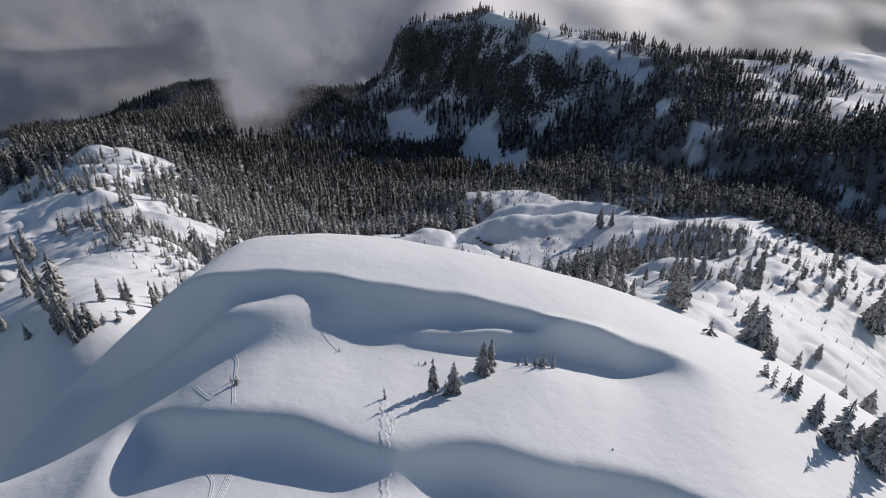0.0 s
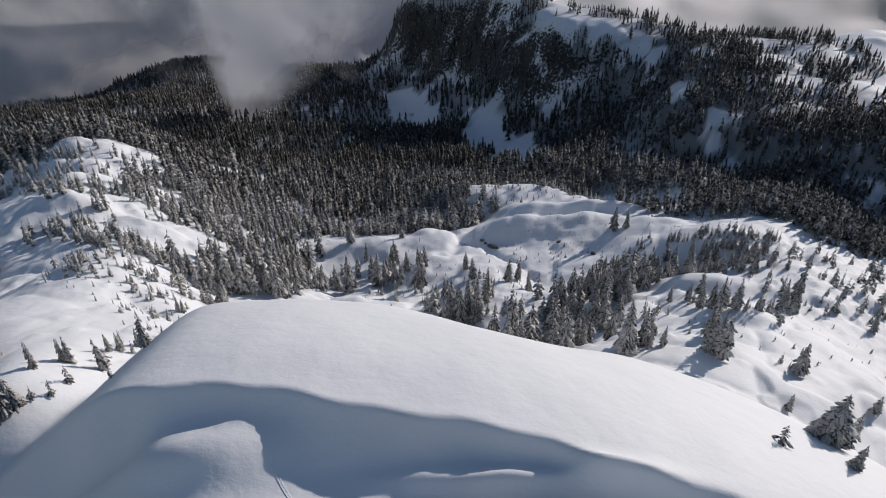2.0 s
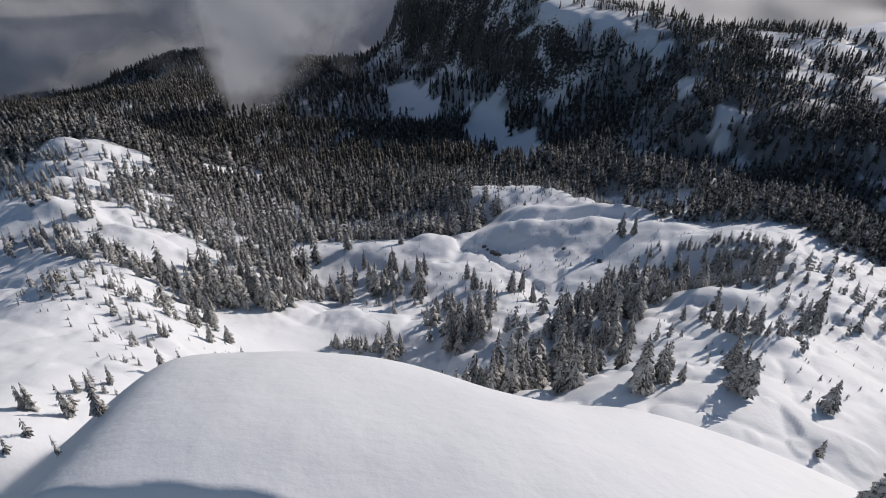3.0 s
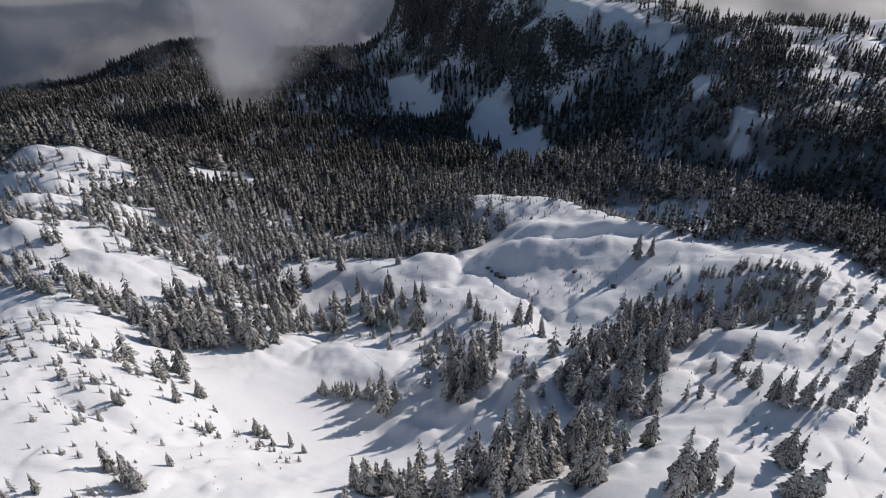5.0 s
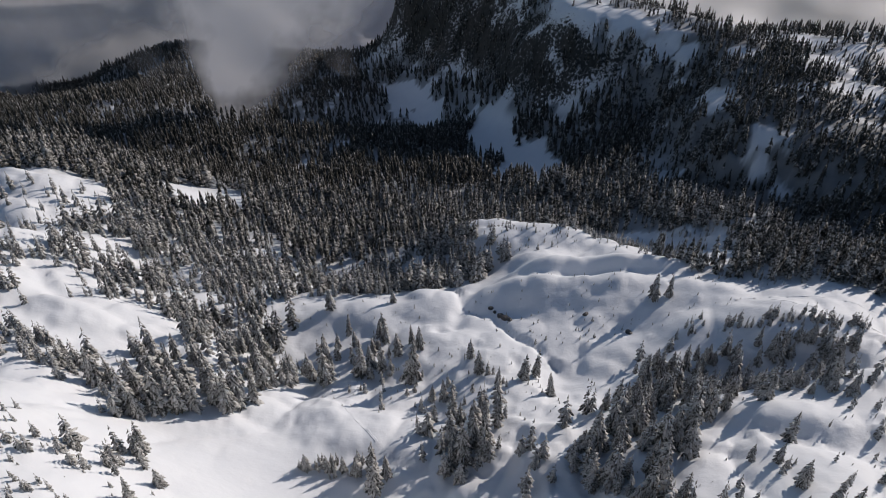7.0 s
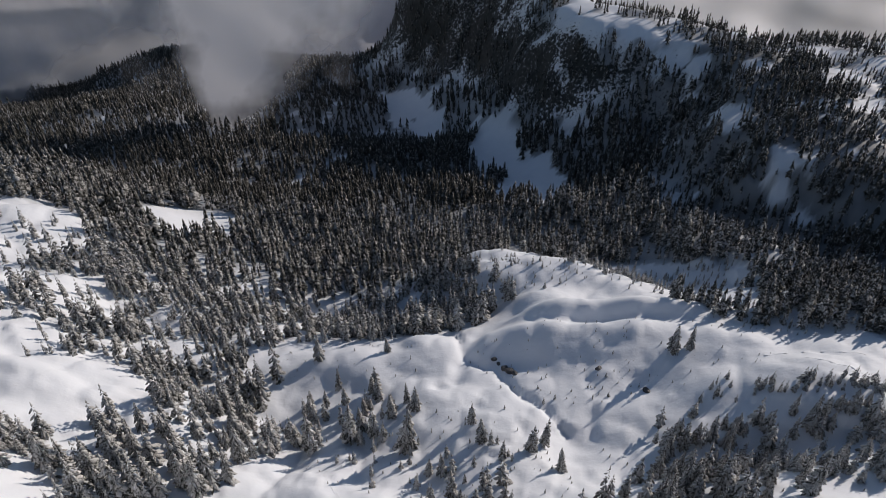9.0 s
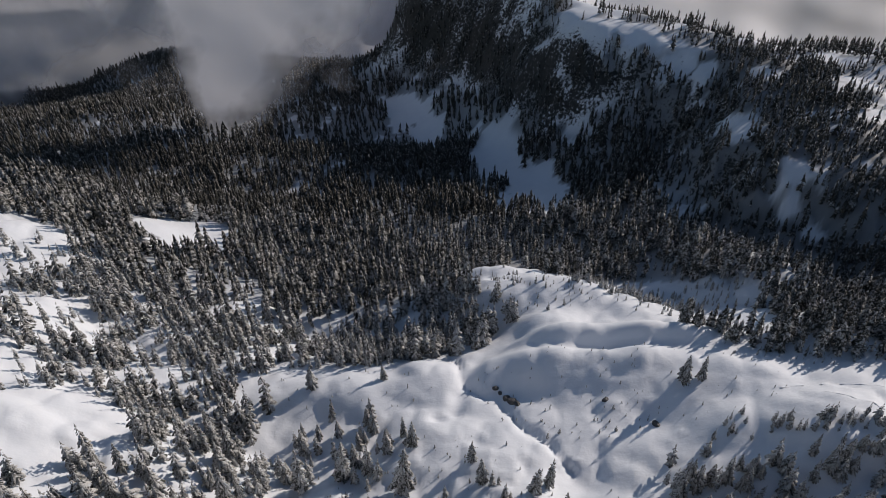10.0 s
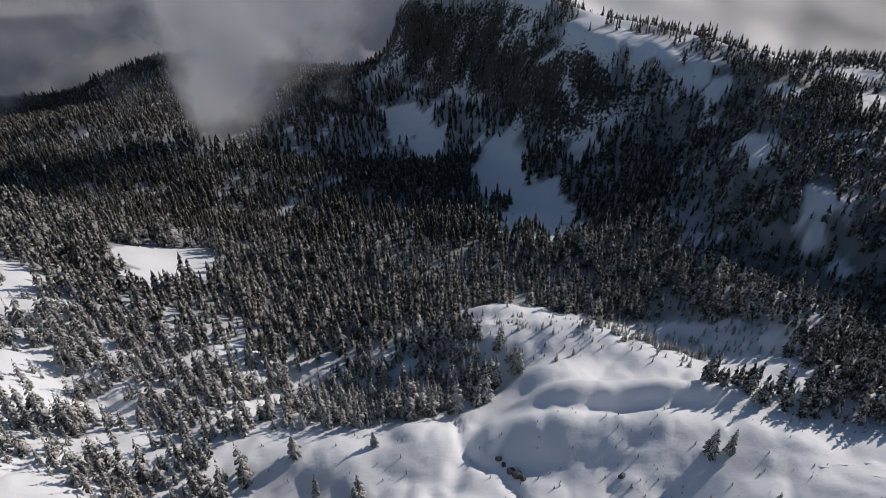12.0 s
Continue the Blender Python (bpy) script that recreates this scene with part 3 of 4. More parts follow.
def forest(name, places, talls, kinds, label, mat):
    """A wood too large to count, joined into one mesh."""
    rng = np.random.default_rng(len(places))
    vs, ts, ss, at = [], [], [], 0
    ground_z = height(places[:, 0], places[:, 1])
    for (x, y), z, tall in zip(places, ground_z, talls):
        v, t, s = kinds[int(rng.integers(len(kinds)))]
        a, k, w = rng.uniform(0, 6.283), tall / 10.0, rng.uniform(0.85, 1.2) * tall / 10.0
        c, sn = math.cos(a) * w, math.sin(a) * w
        vs.append(np.stack([v[:, 0] * c - v[:, 1] * sn + x, v[:, 0] * sn + v[:, 1] * c + y, v[:, 2] * k + z - 0.4], 1))
        ts.append(t + at)
        ss.append(s)
        at += len(v)
    ob = new(name, mesh_from(name, np.concatenate(vs), np.concatenate(ts), [mat, SNOW], np.concatenate(ss)))
    return tagged(ob, label, "forest", kind="stuff")


# ---- the woods ----
NEAR_KINDS = [conifer(np.random.default_rng(400 + i), 10.0, 10, 6, 0.155 + 0.014 * (i % 5), 0.14, (0.17, 0.28)) for i in range(10)]
MID_KINDS = [spire(np.random.default_rng(420 + i), 10.0, 10, 10, 0.15 + 0.015 * (i % 4)) for i in range(14)]
FAR_KINDS = [spire(np.random.default_rng(300 + i), 10.0, 6, 8, 0.16 + 0.012 * (i % 4)) for i in range(12)]
FARTHEST_KINDS = [spire(np.random.default_rng(350 + i), 10.0, 4, 6, 0.18) for i in range(10)]


def scatter(x0, x1, y0, y1, step, seed):
    rng = np.random.default_rng(seed)
    X, Y = np.meshgrid(np.arange(x0, x1, step), np.arange(y0, y1, step))
    X = X + rng.uniform(-0.48, 0.48, X.shape) * step
    Y = Y + rng.uniform(-0.48, 0.48, Y.shape) * step
    return X.ravel(), Y.ravel(), rng


def stand(name, label, x0, x1, y0, y1, step, seed, cover, talls, kinds, mat):
    """Fills a stretch of the land with a wood as thick as its cover says."""
    X, Y, rng = scatter(x0, x1, y0, y1, step, seed)
    gaps = 0.42 + 0.58 * ramp((value_noise(X, Y, 8.5, 111) - 0.22) / 0.30)
    inside = (X > -0.68 * Y - 30) & (X < 0.72 * Y + 40) & (rng.uniform(size=X.shape) < cover(X, Y) * gaps) & (blob(X, Y, OPEN_SNOW) < 0.5)
    places = np.stack([X, Y], 1)[inside]
    tall = rng.uniform(*talls, len(places)) * (0.55 + 0.9 * fractal(places[:, 0], places[:, 1], 32, 71, 3)) * np.where(rng.uniform(size=len(places)) < 0.18, 0.6, 1.0)
    return forest(name, places, tall, kinds, label, mat)


stand("frosted_woods", "frosted grey-green conifers at the forest's edge among snowy openings", -330, 60, 236, 345, 3.3, 11, valley_cover, (8, 16), NEAR_KINDS, EDGE_NEEDLES)
stand("brow_woods", "dense dark conifers crowding the back of the snowy brow", 60, 260, 236, 345, 3.4, 16, valley_cover, (8, 15), MID_KINDS, DUSTED)
stand("spruce_forest", "dense conifer forest dusted with snow on the valley slope", -420, 320, 345, 470, 3.6, 12, valley_cover, (7.5, 18), MID_KINDS, DUSTED)
stand("valley_forest", "dark shaded conifer forest filling the valley floor", -560, 200, 470, 690, 4.2, 14, valley_cover, (8, 18), FAR_KINDS, FAR_NEEDLES)
stand("ridge_forest", "conifer forest over the far ridge, coloured dark for cloud shade", -960, 120, 690, 1330, 6.2, 15, valley_cover, (11, 18), FARTHEST_KINDS, FAR_NEEDLES)
stand("mountain_forest", "dark conifers clinging to the shaded mountain face", -120, 560, 330, 1000, 3.6, 13, mountain_cover, (6, 13), FAR_KINDS, FACE_NEEDLES)

# ---- clouds ----
def cloud_sheet(name, label, P, thickness, mat):
    me = mesh_from(name, P.reshape(-1, 3), sheet_faces(*P.shape[:2]), [mat], smooth=True)
    attr = me.attributes.new("thickness", "FLOAT", "POINT")
    attr.data.foreach_set("value", np.clip(thickness, -1, 2).astype(np.float32).ravel())
    return tagged(new(name, me), label, "cloud", kind="structure")


def cloud_bank(name, label, x0, x1, foot_y, low, high, lean, seed, size, swell, mat, thick):
    """A soft, billowing front of cloud that leans back from its foot."""
    U, V = np.meshgrid(np.linspace(x0, x1, 150), np.linspace(0, 1, 70))
    Z = low + (high - low) * V
    Y = foot_y(U) + lean * V + 0 * U
    puff = fractal(U + 0.3 * Y, Z * 1.5 + 0.7 * Y, size, seed, 3, 0.42)
    Y = Y - (puff - 0.4) * size * swell
    return cloud_sheet(name, label, np.stack([U, Y, Z], -1), thick(U, Z, V), mat)


# MIST and the low cloud: darker copies of BANK, shade put into their grey
BANK, MIST = cloud_stuff("cloud_bank", 200, 0.0, 0.45, 0.85), cloud_stuff("ragged_mist", 120, 0.1, 1.35, 0.36, 0.74)
SHADED_CLOUD = cloud_stuff("shaded_low_cloud", 120, 0.1, 1.35, 0.36, 0.64)


def mist_thickness(U, Z, V):
    """Cloud greyed for shade, with a rift at its far end through which the dark distance shows."""
    foot = -121 + 0.316 * (U + 1000) + 70 * (fractal(U, Z, 120, 527, 4) - 0.5)
    rift = ramp((Z - foot) / 34) * ramp((foot + 105 - Z) / 60) * ramp((-640 - U) / 80)
    streak = 0.6 * ramp((fractal(U + Z, Z * 1.6 - 0.5 * U, 150, 531, 4) - 0.47) / 0.2) * ramp((Z + 150) / 80)
    return (1.35 - 1.3 * rift - streak) * ramp((220 - U) / 160)


def puff_thickness(U, Z, V):
    """A hanging puff, open to the cloud above, whose ragged soft underside sags in the middle."""
    wisp = fractal(U, Z, 70, 547, 5, 0.62) - 0.5
    foot = np.interp(U, [-300, -262, -254, -250, -238, -215, -191, -170, -140, -99, -77, -40], [100, 70, 45, 22, -4, -22, -10, 19, 46, 62, 84, 120])
    under = (Z - foot + 52 - 150 * wisp) / 150
    left = (U + 292 + 1.1 * np.maximum(Z - 52, 0) + 14 - 120 * wisp) / 130
    return 1.2 * ramp((-5 - U) / 110) * ramp(np.minimum(under, left))


def veil_thickness(U, Z, V):
    """Thin cloud creeping down over the crest of the forested ridge."""
    crest = np.interp(U, [-789, -719, -672, -559, -498, -430, -367], [-195, -169, -149, -97, -81, -67, -77])
    return 0.85 * ramp((Z - crest + 26 - 70 * (fractal(U, Z, 80, 553, 4, 0.6) - 0.5)) / 80) * ramp((-330 - U) / 90)


# the bank's top, out of view, is added to shade the far forest
cloud_bank("backdrop_clouds", "bright billowing cloud bank lying beyond the mountain ridge, its unseen top added for shade", -300, 2400, lambda U: 1240 + 0.06 * np.maximum(U + 200, 0), -280, 215, 260, 501, 260, 0.45, BANK, lambda U, Z, V: ramp((U + 260) / 200))
cloud_bank("backdrop_mist", "cloud rolling low behind the forested ridge, greyed for its shade", -2200, 260, lambda U: 1330 + 0 * U, -300, 215, 260, 521, 200, 0.4, SHADED_CLOUD, mist_thickness)
cloud_bank("backdrop_veil", "thin cloud, greyed for shade, creeping over the forested ridge's crest", -1300, -240, lambda U: 1130 + 0 * U, -260, 60, 60, 557, 120, 0.2, SHADED_CLOUD, veil_thickness)
cloud_bank("backdrop_puff", "soft cloud puff, greyed for shade, hanging before the dark forest ridge", -480, 20, lambda U: 700 + 0 * U, -75, 190, 30, 541, 90, 0.2, MIST, puff_thickness)


# ---- single trees: place and height ----
RIDGE_TREES = [
    (-13.0, 61.9, 0.8), (-3.0, 60.4, 0.7), (-2.2, 60.6, 0.9), (-24.4, 55.2, 1.4), (18.5, 48.2, 0.5),
    (-1.1, 54.8, 5.4), (1.3, 54.9, 4.9), (0.4, 54.1, 2.6), (4.7, 59.1, 5.3), (5.8, 59.5, 5.4), (-6.5, 52.8, 2),
    (-23.6, 54.6, 1.9), (14, 61.9, 2.6), (12.7, 61.7, 2.8), (11.8, 62, 1.8), (10.6, 61.8, 1.6), (9.5, 61.5, 1.6),
]
FLANK_TREES = [
    (50, 61.6, 5.4), (49.4, 66.3, 4.2), (47.7, 66, 3.8), (46, 66.5, 4), (46.1, 69.1, 2.6), (52.7, 79.1, 5.1),
    (54.3, 86.5, 9.7), (67.2, 113.1, 4.7), (41.7, 78.7, 3.5), (81.2, 111.7, 7.9), (93.4, 122.5, 5.9), (92.5, 108.5, 6.4),
    (50.8, 57.9, 8.7), (52, 58.1, 3.7), (55.1, 59.6, 4.9), (56, 56.3, 10.7), (61.2, 61.6, 10.2), (97.9, 107.2, 9.8),
    (132.9, 177.6, 9.1), (155, 183, 19), (57.2, 125.1, 12.2), (55.6, 126.3, 8.2),
]
HOLLOW_TREES = [
    (-82.8, 111.7, 13.6), (-89.7, 117.3, 9.4), (-97.4, 124.8, 9.6), (-111.4, 132.2, 6.4), (-66.5, 108.8, 5.8), (-65.5, 108.7, 6.3),
    (-67.8, 103.8, 6.3), (-64.4, 118, 5), (-63.3, 119.7, 4.7), (-165.8, 186.7, 6.3), (-165.1, 211.4, 11.8), (-157.1, 205.8, 15.5),
    (-174.4, 213.9, 10.7), (-60.8, 110.3, 8), (-38.6, 88.4, 6.3), (-57.1, 132.9, 8.4), (-55.6, 134.6, 5.4), (-41.2, 83.7, 3.4),
    (-17.5, 189.4, 15),
]
BROW_TREES = [
    (-96.6, 121.8, 7), (-81, 106.1, 7.5), (-71.2, 93.8, 6), (-69, 93.3, 7), (-67.9, 92.3, 6), (-66.9, 93.7, 8), (-66, 95.2, 7), (-71.5, 96.4, 8.5), (-85.4, 111.8, 9),
    (-73.7, 98, 6), (-69.3, 95.1, 7.5), (-94.9, 108.9, 5), (-78.6, 94.9, 4.5), (-64.7, 97.1, 3), (-62.8, 98.7, 3.5), (-62.2, 102.6, 4), (-62.8, 113.9, 4), (-159, 191, 9), (-148.1, 190.3, 8), (-146, 186, 10),
]
SHOULDER_TREES = [
    (36.9, 123.9, 12.6), (42.4, 128.7, 10.5), (60.7, 136.2, 10.3), (76, 126.3, 8.9), (105.2, 177.8, 18.1), (71.1, 155.9, 11.2),
    (75.2, 156, 10.2),
]
SLOPE_TREES = [
    (-53.1, 130.2, 8.5), (-51, 129.8, 7.9), (-51.2, 139.8, 4.6), (-64.9, 133.8, 2.7), (-61.9, 123.4, 5.3), (-64.7, 122.7, 3.9),
    (-54, 161.1, 5.4), (-62.6, 176.9, 7.8), (-63.1, 167.9, 8.2), (-69.2, 150.1, 4.4), (-69.7, 156.9, 4.7), (-68.1, 156.5, 4.7),
    (-63.4, 150.6, 3.9), (-69.8, 145.2, 3.5), (-75.8, 143.1, 2.7), (-47, 169.5, 7), (-44.3, 169.1, 5.7), (-38.8, 168.3, 6.3),
    (-35.1, 167.1, 4.3), (-14.5, 143.6, 12.9), (-10.6, 144.5, 12.2), (-16, 128.5, 9.4), (-4.4, 139.4, 9.9), (7.6, 149.4, 15.8),
]
GROVE_TREES = [
    (12.5, 146.7, 19), (15, 137.2, 19), (22.4, 152.2, 19), (26.7, 149.7, 17.1), (38.6, 179.9, 17.3), (35.6, 155.3, 12.8),
    (51.1, 187.5, 17.9), (58.5, 192.3, 19), (42.2, 149.2, 11.3), (39, 128.5, 12.6), (43.8, 131.7, 10.3), (58.7, 134.4, 9.8),
    (62.8, 136.5, 8.4), (46.2, 127.6, 5.7), (42.9, 126.6, 5), (73.9, 171.4, 9.3), (70.9, 159.7, 9.7), (73.5, 158.5, 6.9),
    (75.6, 155.9, 8.4), (77.1, 154.6, 5), (98.2, 172.1, 11.3), (104.6, 176, 10.5), (90.1, 164.5, 5.9), (60.8, 169.2, 4.9),
    (69.6, 182.3, 6.1), (74.3, 180.4, 6.8), (82.1, 189.9, 10.7), (50.6, 205.8, 13.1),
]
SHELF_TREES = [
    (-39.6, 240.2, 19), (-28.3, 244, 17), (-11, 238.2, 19), (-20.9, 244.7, 14.2), (-45.3, 243.9, 14), (-91.3, 214.1, 12.6),
    (-83.9, 206.3, 18.6), (-76.8, 208.4, 19), (-73.1, 209.6, 18.7), (-69.9, 185.5, 11.9), (-61.1, 213.6, 14.2), (-59.2, 217.4, 17),
    (-67.6, 221, 14.1), (-61.9, 247.3, 16.7), (-51, 239, 13.7), (77.8, 276.4, 12.7), (83.3, 277, 10.6), (27.4, 324.2, 13.9),
    (-44.4, 280.3, 10.3), (-20.6, 284.9, 7.3), (8.7, 245.4, 9.7), (11.5, 238.7, 10.9), (25.3, 234.1, 13.2), (29.7, 237.6, 12),
    (33.1, 227.5, 10.3), (17, 230.3, 9.2), (-3.6, 229.3, 7.9), (0.4, 228.8, 10.4),
]
LAKE_TREES = [
    (5.7, 196.1, 19), (10.6, 196, 15.6), (2.3, 194.8, 12.2), (-18.1, 194.9, 14.8), (-22.4, 194, 8.6), (-25.8, 195.1, 7.3),
    (-30, 194.7, 7.3), (-35.1, 194.4, 7.2), (-14.5, 193.6, 8.6), (-28.3, 194.7, 6.1),
]
FROSTED = "tall dark conifer heavily frosted with fresh snow"
for places, label, group in (
        (RIDGE_TREES, "small dark spruce half buried in the open ridge snow", "trees on the snow ridge"),
        (FLANK_TREES, "frosted conifer leaning out of the steep snowy flank", "trees along the ridge flank"),
        (HOLLOW_TREES, "snow-dusted conifer in the bright white hollow", "trees in the hollow"),
        (BROW_TREES, "frosted conifer in a tight clump beside the smooth snow ridge", "trees at the ridge's foot"),
        (SHOULDER_TREES, "broad snow-laden conifer on a rounded snow shoulder", "trees on the shoulder"),
        (SLOPE_TREES, "small frosted conifer poking out of smooth deep snow", "trees on the open slope"),
        (GROVE_TREES, FROSTED + " in a loose grove", "trees of the grove"),
        (SHELF_TREES, FROSTED + " at the forest edge", "trees on the shelf"),
        (LAKE_TREES, "short dark conifer in a row beside flat snow", "trees by the flat snow")):
    for x, y, tall in places:
        plant(x, y, tall, label, group, SHRUBS if tall < 4.2 else KINDS, 1.3 if places is FLANK_TREES else 1.0)

# groves: centre, half widths, turn, number, least and greatest height
GROVES = [
    (98, 237, 36, 4, 2, 34, 6, 12), (60, 215, 15, 18, -15, 20, 9, 16),
    (-73.5, 224.1, 26, 17, 45, 24, 9, 16), (-27.3, 259.2, 22, 10, -9, 16, 7, 12), (7.2, 208, 8, 15, 0, 9, 9, 15), (20.7, 155.8, 12, 14, -20, 14, 10, 16),
    (46.5, 188.6, 13, 22, -13, 20, 9, 16), (72.5, 212.9, 18, 12, -40, 16, 8, 14), (103.7, 214.9, 15, 6, -23, 10, 6, 11), (-2.9, 145.2, 16, 8, 0, 10, 6, 11), (7.6, 137, 14, 7, 0, 13, 9, 14), (23, 139.7, 12, 8, 0, 10, 9, 14),
]
for cx, cy, rx, ry, turn, count, least, most in GROVES:
    c, s = math.cos(radians(turn)), math.sin(radians(turn))
    for i in range(count):
        # a sunflower spiral, shaken, spaces the trees like a real stand
        r, a = math.sqrt((i + 0.5) / count), 2.4 * i + tree_rng.uniform(-0.5, 0.5)
        u, v = rx * r * math.cos(a), ry * r * math.sin(a)
        x, y = cx + u * c - v * s, cy + u * s + v * c
        if blob(x, y, OPEN_SNOW) > 0.5:
            continue
        plant(x, y, tree_rng.uniform(least, most), FROSTED + " in a dense stand", "trees of the stands")

# seedlings and bush tips just clear of the snow: centre, half widths, turn, number, least and greatest height
SEEDLINGS = [
    (59.7, 277, 52, 20, 0, 120, 0.7, 2.2), (131.3, 291.1, 42, 8, -4, 70, 1.0, 3.0), (-30.8, 280.6, 30, 10, 0, 40, 0.8, 2.6), (98, 355.9, 40, 16, -8, 170, 2, 5.5),
    (38.6, 340.6, 40, 12, 0, 60, 1, 3.5), (-86.9, 167.1, 26, 16, -20, 60, 0.8, 2.6), (-56.7, 149.7, 26, 22, 0, 60, 0.6, 2.0), (58.4, 202, 50, 40, 0, 90, 0.6, 2.2),
    (100, 150, 40, 30, 0, 60, 0.6, 2.2), (-5.1, 236.7, 40, 22, 0, 90, 0.7, 2.4),
]
# scrub and scattered young trees: centre, half widths, turn, number, least and greatest height
NEAR_SCRUB = [
    (-58, 123.1, 8, 4, 0, 9, 2, 4), (-54.4, 132.5, 3, 3, 0, 5, 2, 4.5), (-64.9, 134.3, 3, 3, 0, 5, 1.5, 3), (61.6, 141.7, 26, 10, -30, 12, 1.5, 4), (-77.2, 151.4, 10, 4, 0, 9, 1.5, 3), (16.5, 152.6, 24, 12, -20, 16, 7, 14), (-75, 160.7, 6, 4, 0, 12, 2, 4.5),
    (-54.3, 160.8, 4, 3, 0, 6, 2, 4.5), (-42.4, 162.2, 9, 4, -20, 14, 2, 4), (-61.8, 162.3, 18, 18, 30, 18, 1.5, 4),
]
MIDDLE_SCRUB = [
    (80.1, 165.1, 24, 16, -8, 26, 2.5, 7), (-92.1, 168.8, 10, 8, 0, 26, 2.5, 6), (-91.5, 169, 22, 13, -28, 26, 2.5, 6), (-71.9, 179.1, 8, 9, 0, 16, 5, 11), (43.2, 185.3, 26, 28, -20, 32, 7, 15), (115.5, 190.4, 24, 14, 0, 24, 3, 9), (-25.5, 195.4, 13, 3, 3, 18, 3, 6),
    (5.2, 209, 14, 20, 0, 22, 5, 13), (152.9, 217.7, 40, 25, 0, 50, 4, 10), (-128, 221, 30, 7, -10, 75, 5, 9.5),
]
FAR_SCRUB = [
    (94, 226, 34, 6, 8, 46, 6, 10), (-77.2, 229.2, 36, 22, 45, 60, 7, 15), (88.4, 229.6, 30, 13, -30, 32, 6, 12), (-5.2, 230.2, 30, 12, 0, 22, 3, 8), (-137, 231, 15, 4, -10, 16, 5, 9), (106.2, 247.8, 27, 7, -17, 36, 3, 7), (107, 249.5, 32, 2.6, -2, 46, 3, 6.5),
    (-35.4, 249.9, 30, 10, 0, 30, 5, 11), (40, 261.8, 26, 8, 0, 16, 1.5, 3.5), (-129.5, 264.3, 36, 24, 20, 60, 5, 11),
]
FARTHEST_SCRUB = [
    (-153, 268, 13, 4, 35, 22, 5, 9), (-35, 300, 30, 6, 0, 30, 5, 10), (132.6, 303, 45, 12, -10, 46, 3, 7), (-167.2, 310, 42, 36, 18, 110, 5, 10), (-222, 320, 14, 13, 0, 40, 5, 10), (-205, 334, 13, 4, -30, 16, 4, 8), (62, 336, 52, 12, -4, 36, 2, 5.5),
    (82, 346, 30, 7, -4, 70, 3.5, 7), (40, 350, 22, 14, 0, 30, 1.5, 4), (20, 356, 16, 20, 0, 18, 2, 5),
]
SCRUB = NEAR_SCRUB + MIDDLE_SCRUB + FAR_SCRUB + FARTHEST_SCRUB
scrub_rng = np.random.default_rng(21)


def strewn(rings):
    """Places and heights strewn over those ellipses."""
    spots, talls = [], []
    for cx, cy, rx, ry, turn, count, least, most in rings:
        c, s = math.cos(radians(turn)), math.sin(radians(turn))
        r, a = np.sqrt(scrub_rng.uniform(size=count)), scrub_rng.uniform(0, 6.283, count)
        u, v = rx * r * np.cos(a), ry * r * np.sin(a)
        spots.append(np.stack([cx + u * c - v * s, cy + u * s + v * c], 1))
        talls.append(scrub_rng.uniform(least, most, count))
    spots, talls = np.concatenate(spots), np.concatenate(talls)
    free = (blob(spots[:, 0], spots[:, 1], OPEN_SNOW) < 0.5) | (talls < 2.0)
    return spots[free], talls[free]


forest("scattered_young_conifers", *strewn(SCRUB), NEAR_KINDS, "scattered young conifers and scrub standing in snow", NEEDLES)
forest("seedlings", *strewn(SEEDLINGS), MID_KINDS, "small frosted seedlings and bush tips poking through the snow", NEEDLES)


# ---- tracks in the snow ----
def snow_track(name, line, width, label, wander=0.0):
    """A shallow rut between low pressed-up edges that follows the snow."""
    line = [Vector(p) for p in line]
    along = []
    for a, b in zip(line[:-1], line[1:]):
        n = max(2, int((b - a).length / 0.35))
        along += [a.lerp(b, i / n) for i in range(n)]
    along.append(line[-1])
    # soften the corners
    for _ in range(6):
        along = [along[0]] + [(p + 2 * q + r) / 4 for p, q, r in zip(along[:-2], along[1:-1], along[2:])] + [along[-1]]
    half = width / 2
    profile = [(-half - 0.10, -0.05), (-half, 0.035), (-half * 0.5, 0.004), (half * 0.5, 0.004), (half, 0.035), (half + 0.10, -0.05)]
    verts = []
    for i, p in enumerate(along):
        d = (along[min(i + 1, len(along) - 1)] - along[max(i - 1, 0)]).normalized()
        shift = wander * math.sin(i * 1.7) * math.sin(i * 0.61)
        for off, up in profile:
            verts.append((p.x - d.y * (off + shift), p.y + d.x * (off + shift), up + 0.01 + 0.12 * wander * math.sin(i * 2.9 + off * 9)))
    verts = np.array(verts)
    verts[:, 2] += height(verts[:, 0], verts[:, 1])
    me = mesh_from(name, verts, sheet_faces(len(along), len(profile)), [SNOW], smooth=True)
    return tagged(new(name, me), label, "snow track", "tracks in the snow")


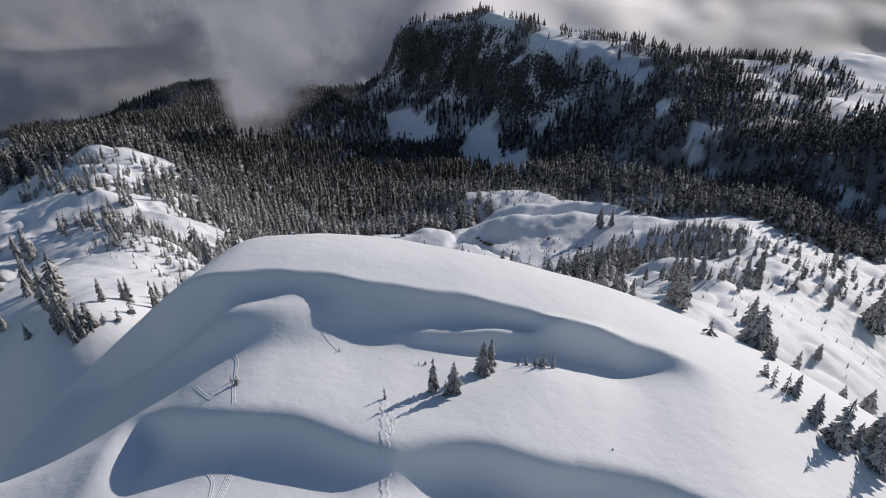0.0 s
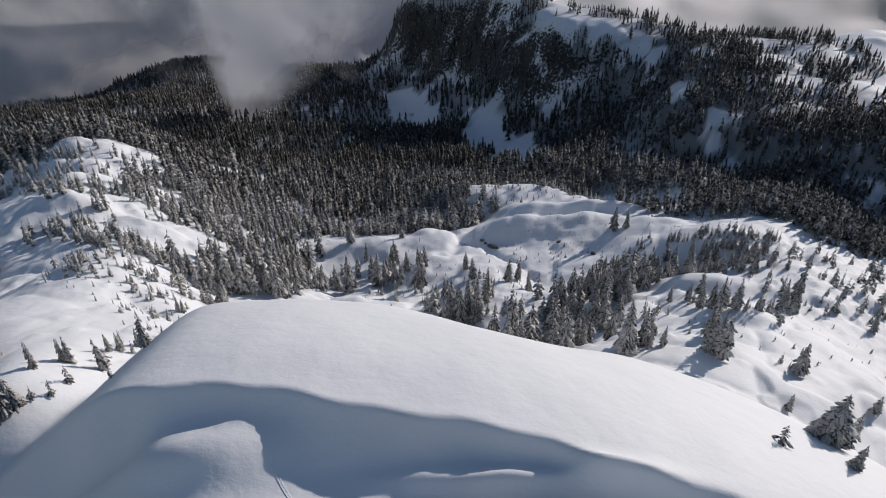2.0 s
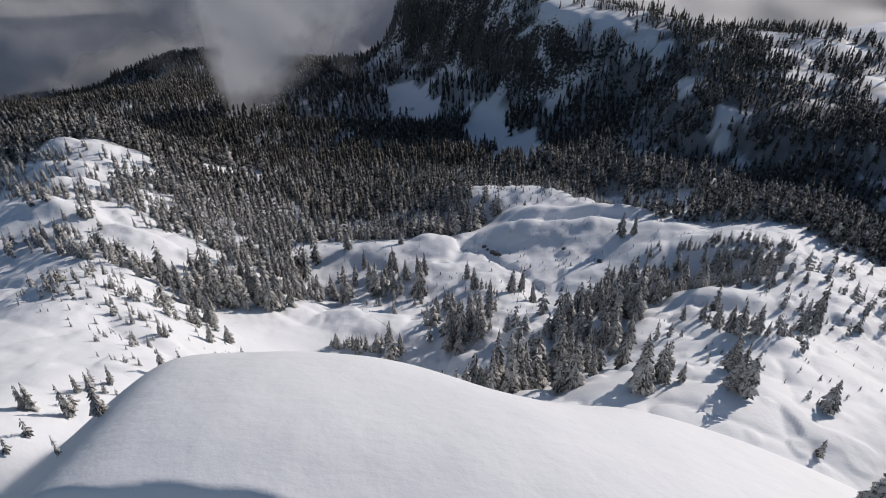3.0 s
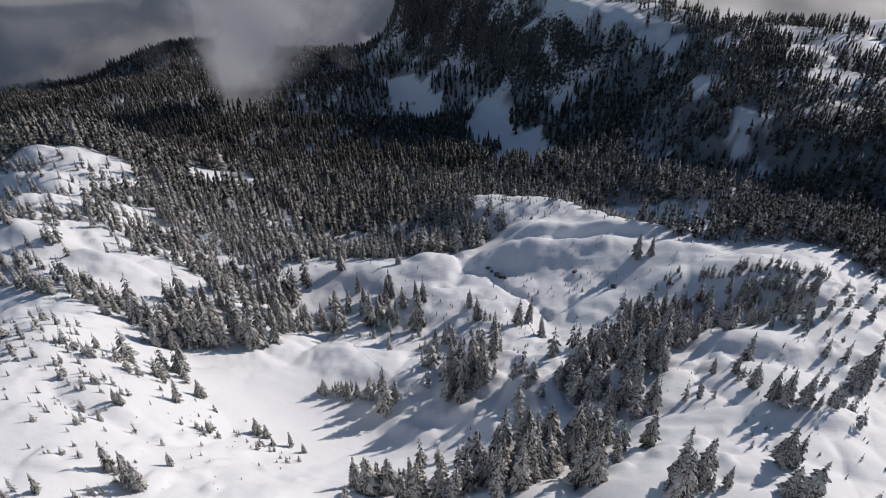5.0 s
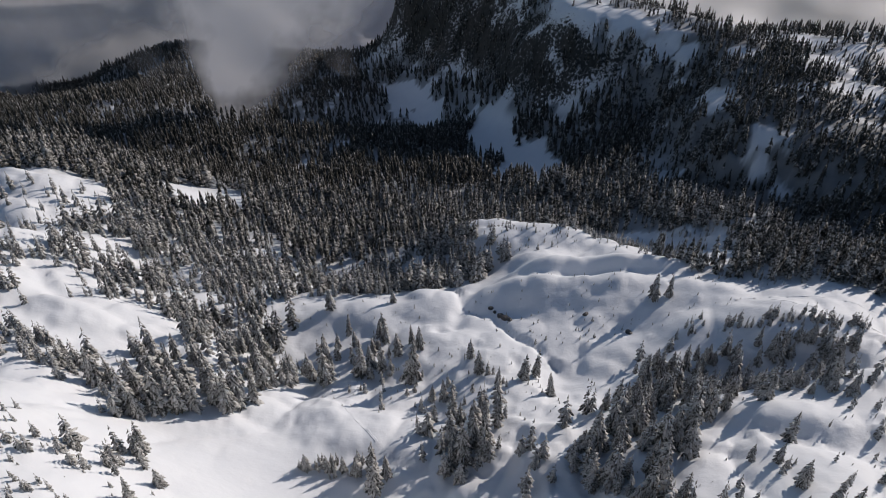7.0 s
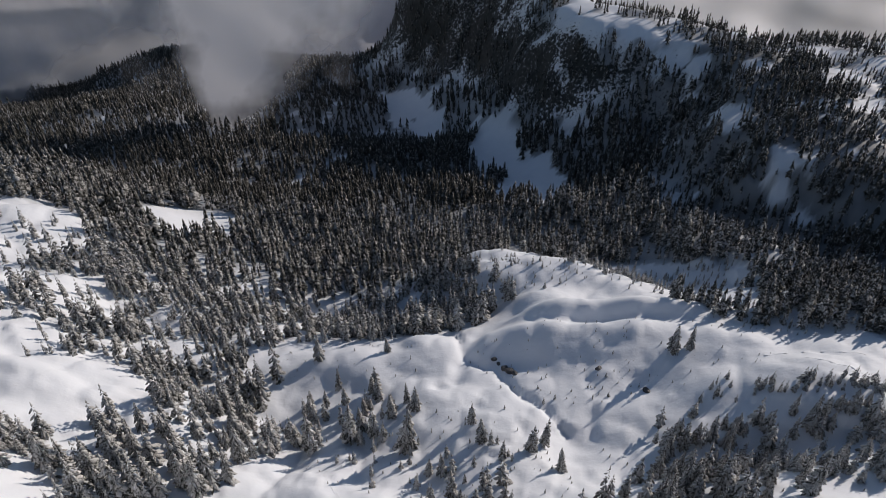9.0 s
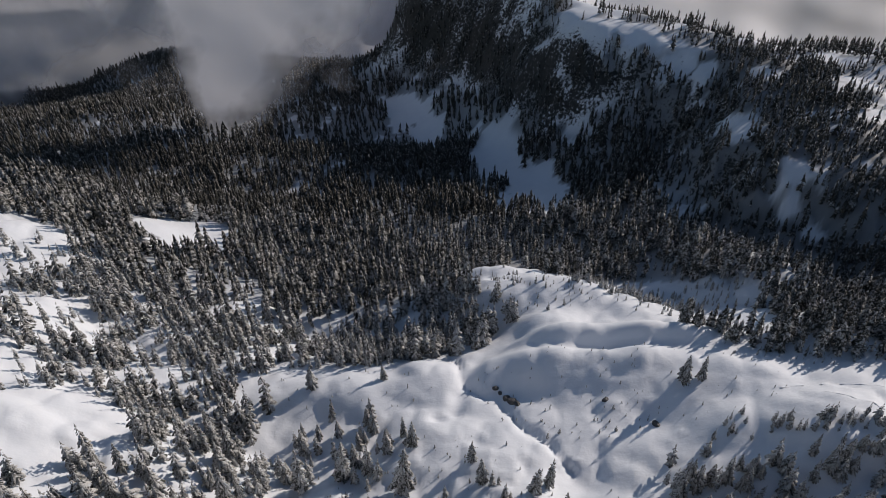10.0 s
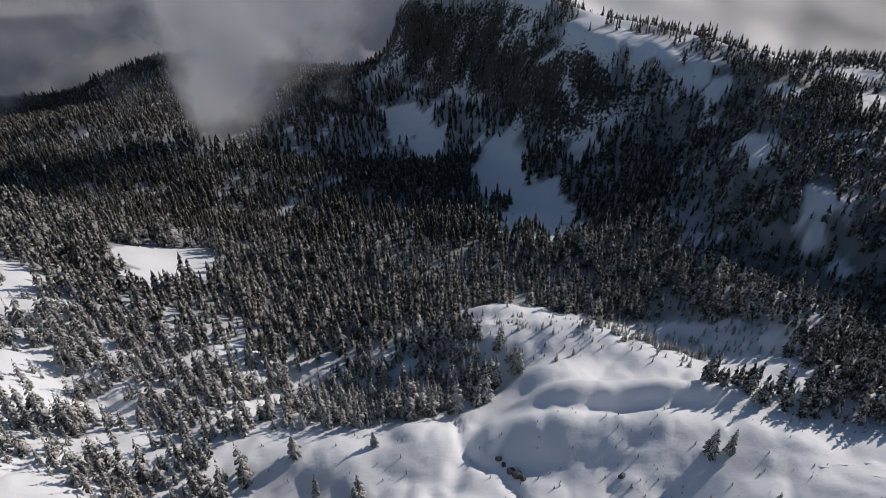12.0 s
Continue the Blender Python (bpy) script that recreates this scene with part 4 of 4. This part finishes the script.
SKI = "narrow curved ski track pressed into smooth snow"
for line, width in (
        ([(-22.0, 46.3), (-22.1, 43.5), (-22.2, 38.0)], 0.3), ([(-21.4, 46.0), (-21.7, 43.8), (-21.9, 38.0)], 0.3),
        ([(-26.9, 62.8), (-25.2, 59.9), (-23.8, 54.0), (-22.9, 51.0)], 0.35), ([(-24.9, 45.0), (-23.4, 43.5), (-22.7, 40.0)], 0.3),
        ([(-16.3, 66.2), (-14.9, 64.1), (-13.1, 62.0)], 0.3), ([(-29.4, 56.3), (-27.1, 53.4), (-25.8, 52.2)], 0.35), ([(-42.9, 46.4), (-41.3, 48.1), (-39.3, 49.9)], 0.4)):
    snow_track("ski_track", line, width, SKI)
snow_track("foot_trail", [(-6.6, 52.0), (-6.3, 50.6), (-6.1, 46.6), (-5.9, 44.2), (-5.6, 36.0)], 0.8, "trodden foot trail with broken snow edges", 0.25)
snow_track("foot_trail", [(-5.9, 51.0), (-5.2, 48.6), (-5.6, 46.9)], 0.5, "trodden foot trail with broken snow edges", 0.3)
snow_track("ski_track", [(-33.1, 228.0), (-26.0, 215.0), (-18.0, 204.0)], 0.8, "faint old ski track across the snowy shelf")
snow_track("ski_track", [(112.0, 262.0), (128.0, 252.0), (150.0, 246.0)], 0.8, "faint old ski track across the snowy dome")
snow_track("ski_track", [(100.0, 268.0), (122.0, 270.0), (150.0, 262.0)], 0.8, "faint old ski track across the snowy dome")


# ---- stones by the creek hole ----
def boulder(x, y, size, seed, label):
    rng = np.random.default_rng(seed)
    bm = bmesh.new()
    bmesh.ops.create_icosphere(bm, subdivisions=2, radius=size)
    for v in bm.verts:
        k = 1 + 0.35 * noise.noise(v.co * (1.3 / size) + Vector((seed * 3.1, 0, 0)))
        v.co = Vector((v.co.x * k * 1.3, v.co.y * k, v.co.z * k * 0.75))
    me = bpy.data.meshes.new("boulder")
    bm.to_mesh(me)
    bm.free()
    me.materials.append(ROCK)
    ob = new("boulder", me)
    ob.matrix_basis = pose(x, y, float(height(np.array([x]), np.array([y]))[0]) + size * 0.15, 0, 0, rng.uniform(0, 360))
    return tagged(ob, label, "boulder", "stones by the creek")


# the last two are added away from the creek, for a dark bush
for i, (x, y, size) in enumerate([(17.5, 279.5, 0.9), (19.0, 277.8, 0.7), (21.0, 275.6, 1.1), (22.6, 274.2, 1.4), (24.2, 273.0, 1.0), (23.4, 275.0, 0.6), (52.0, 271.0, 0.9), (66.0, 262.0, 1.1)]):
    boulder(x, y, size, i + 1, "dark wet boulder at a creek hole, two set apart as bush stand-ins")
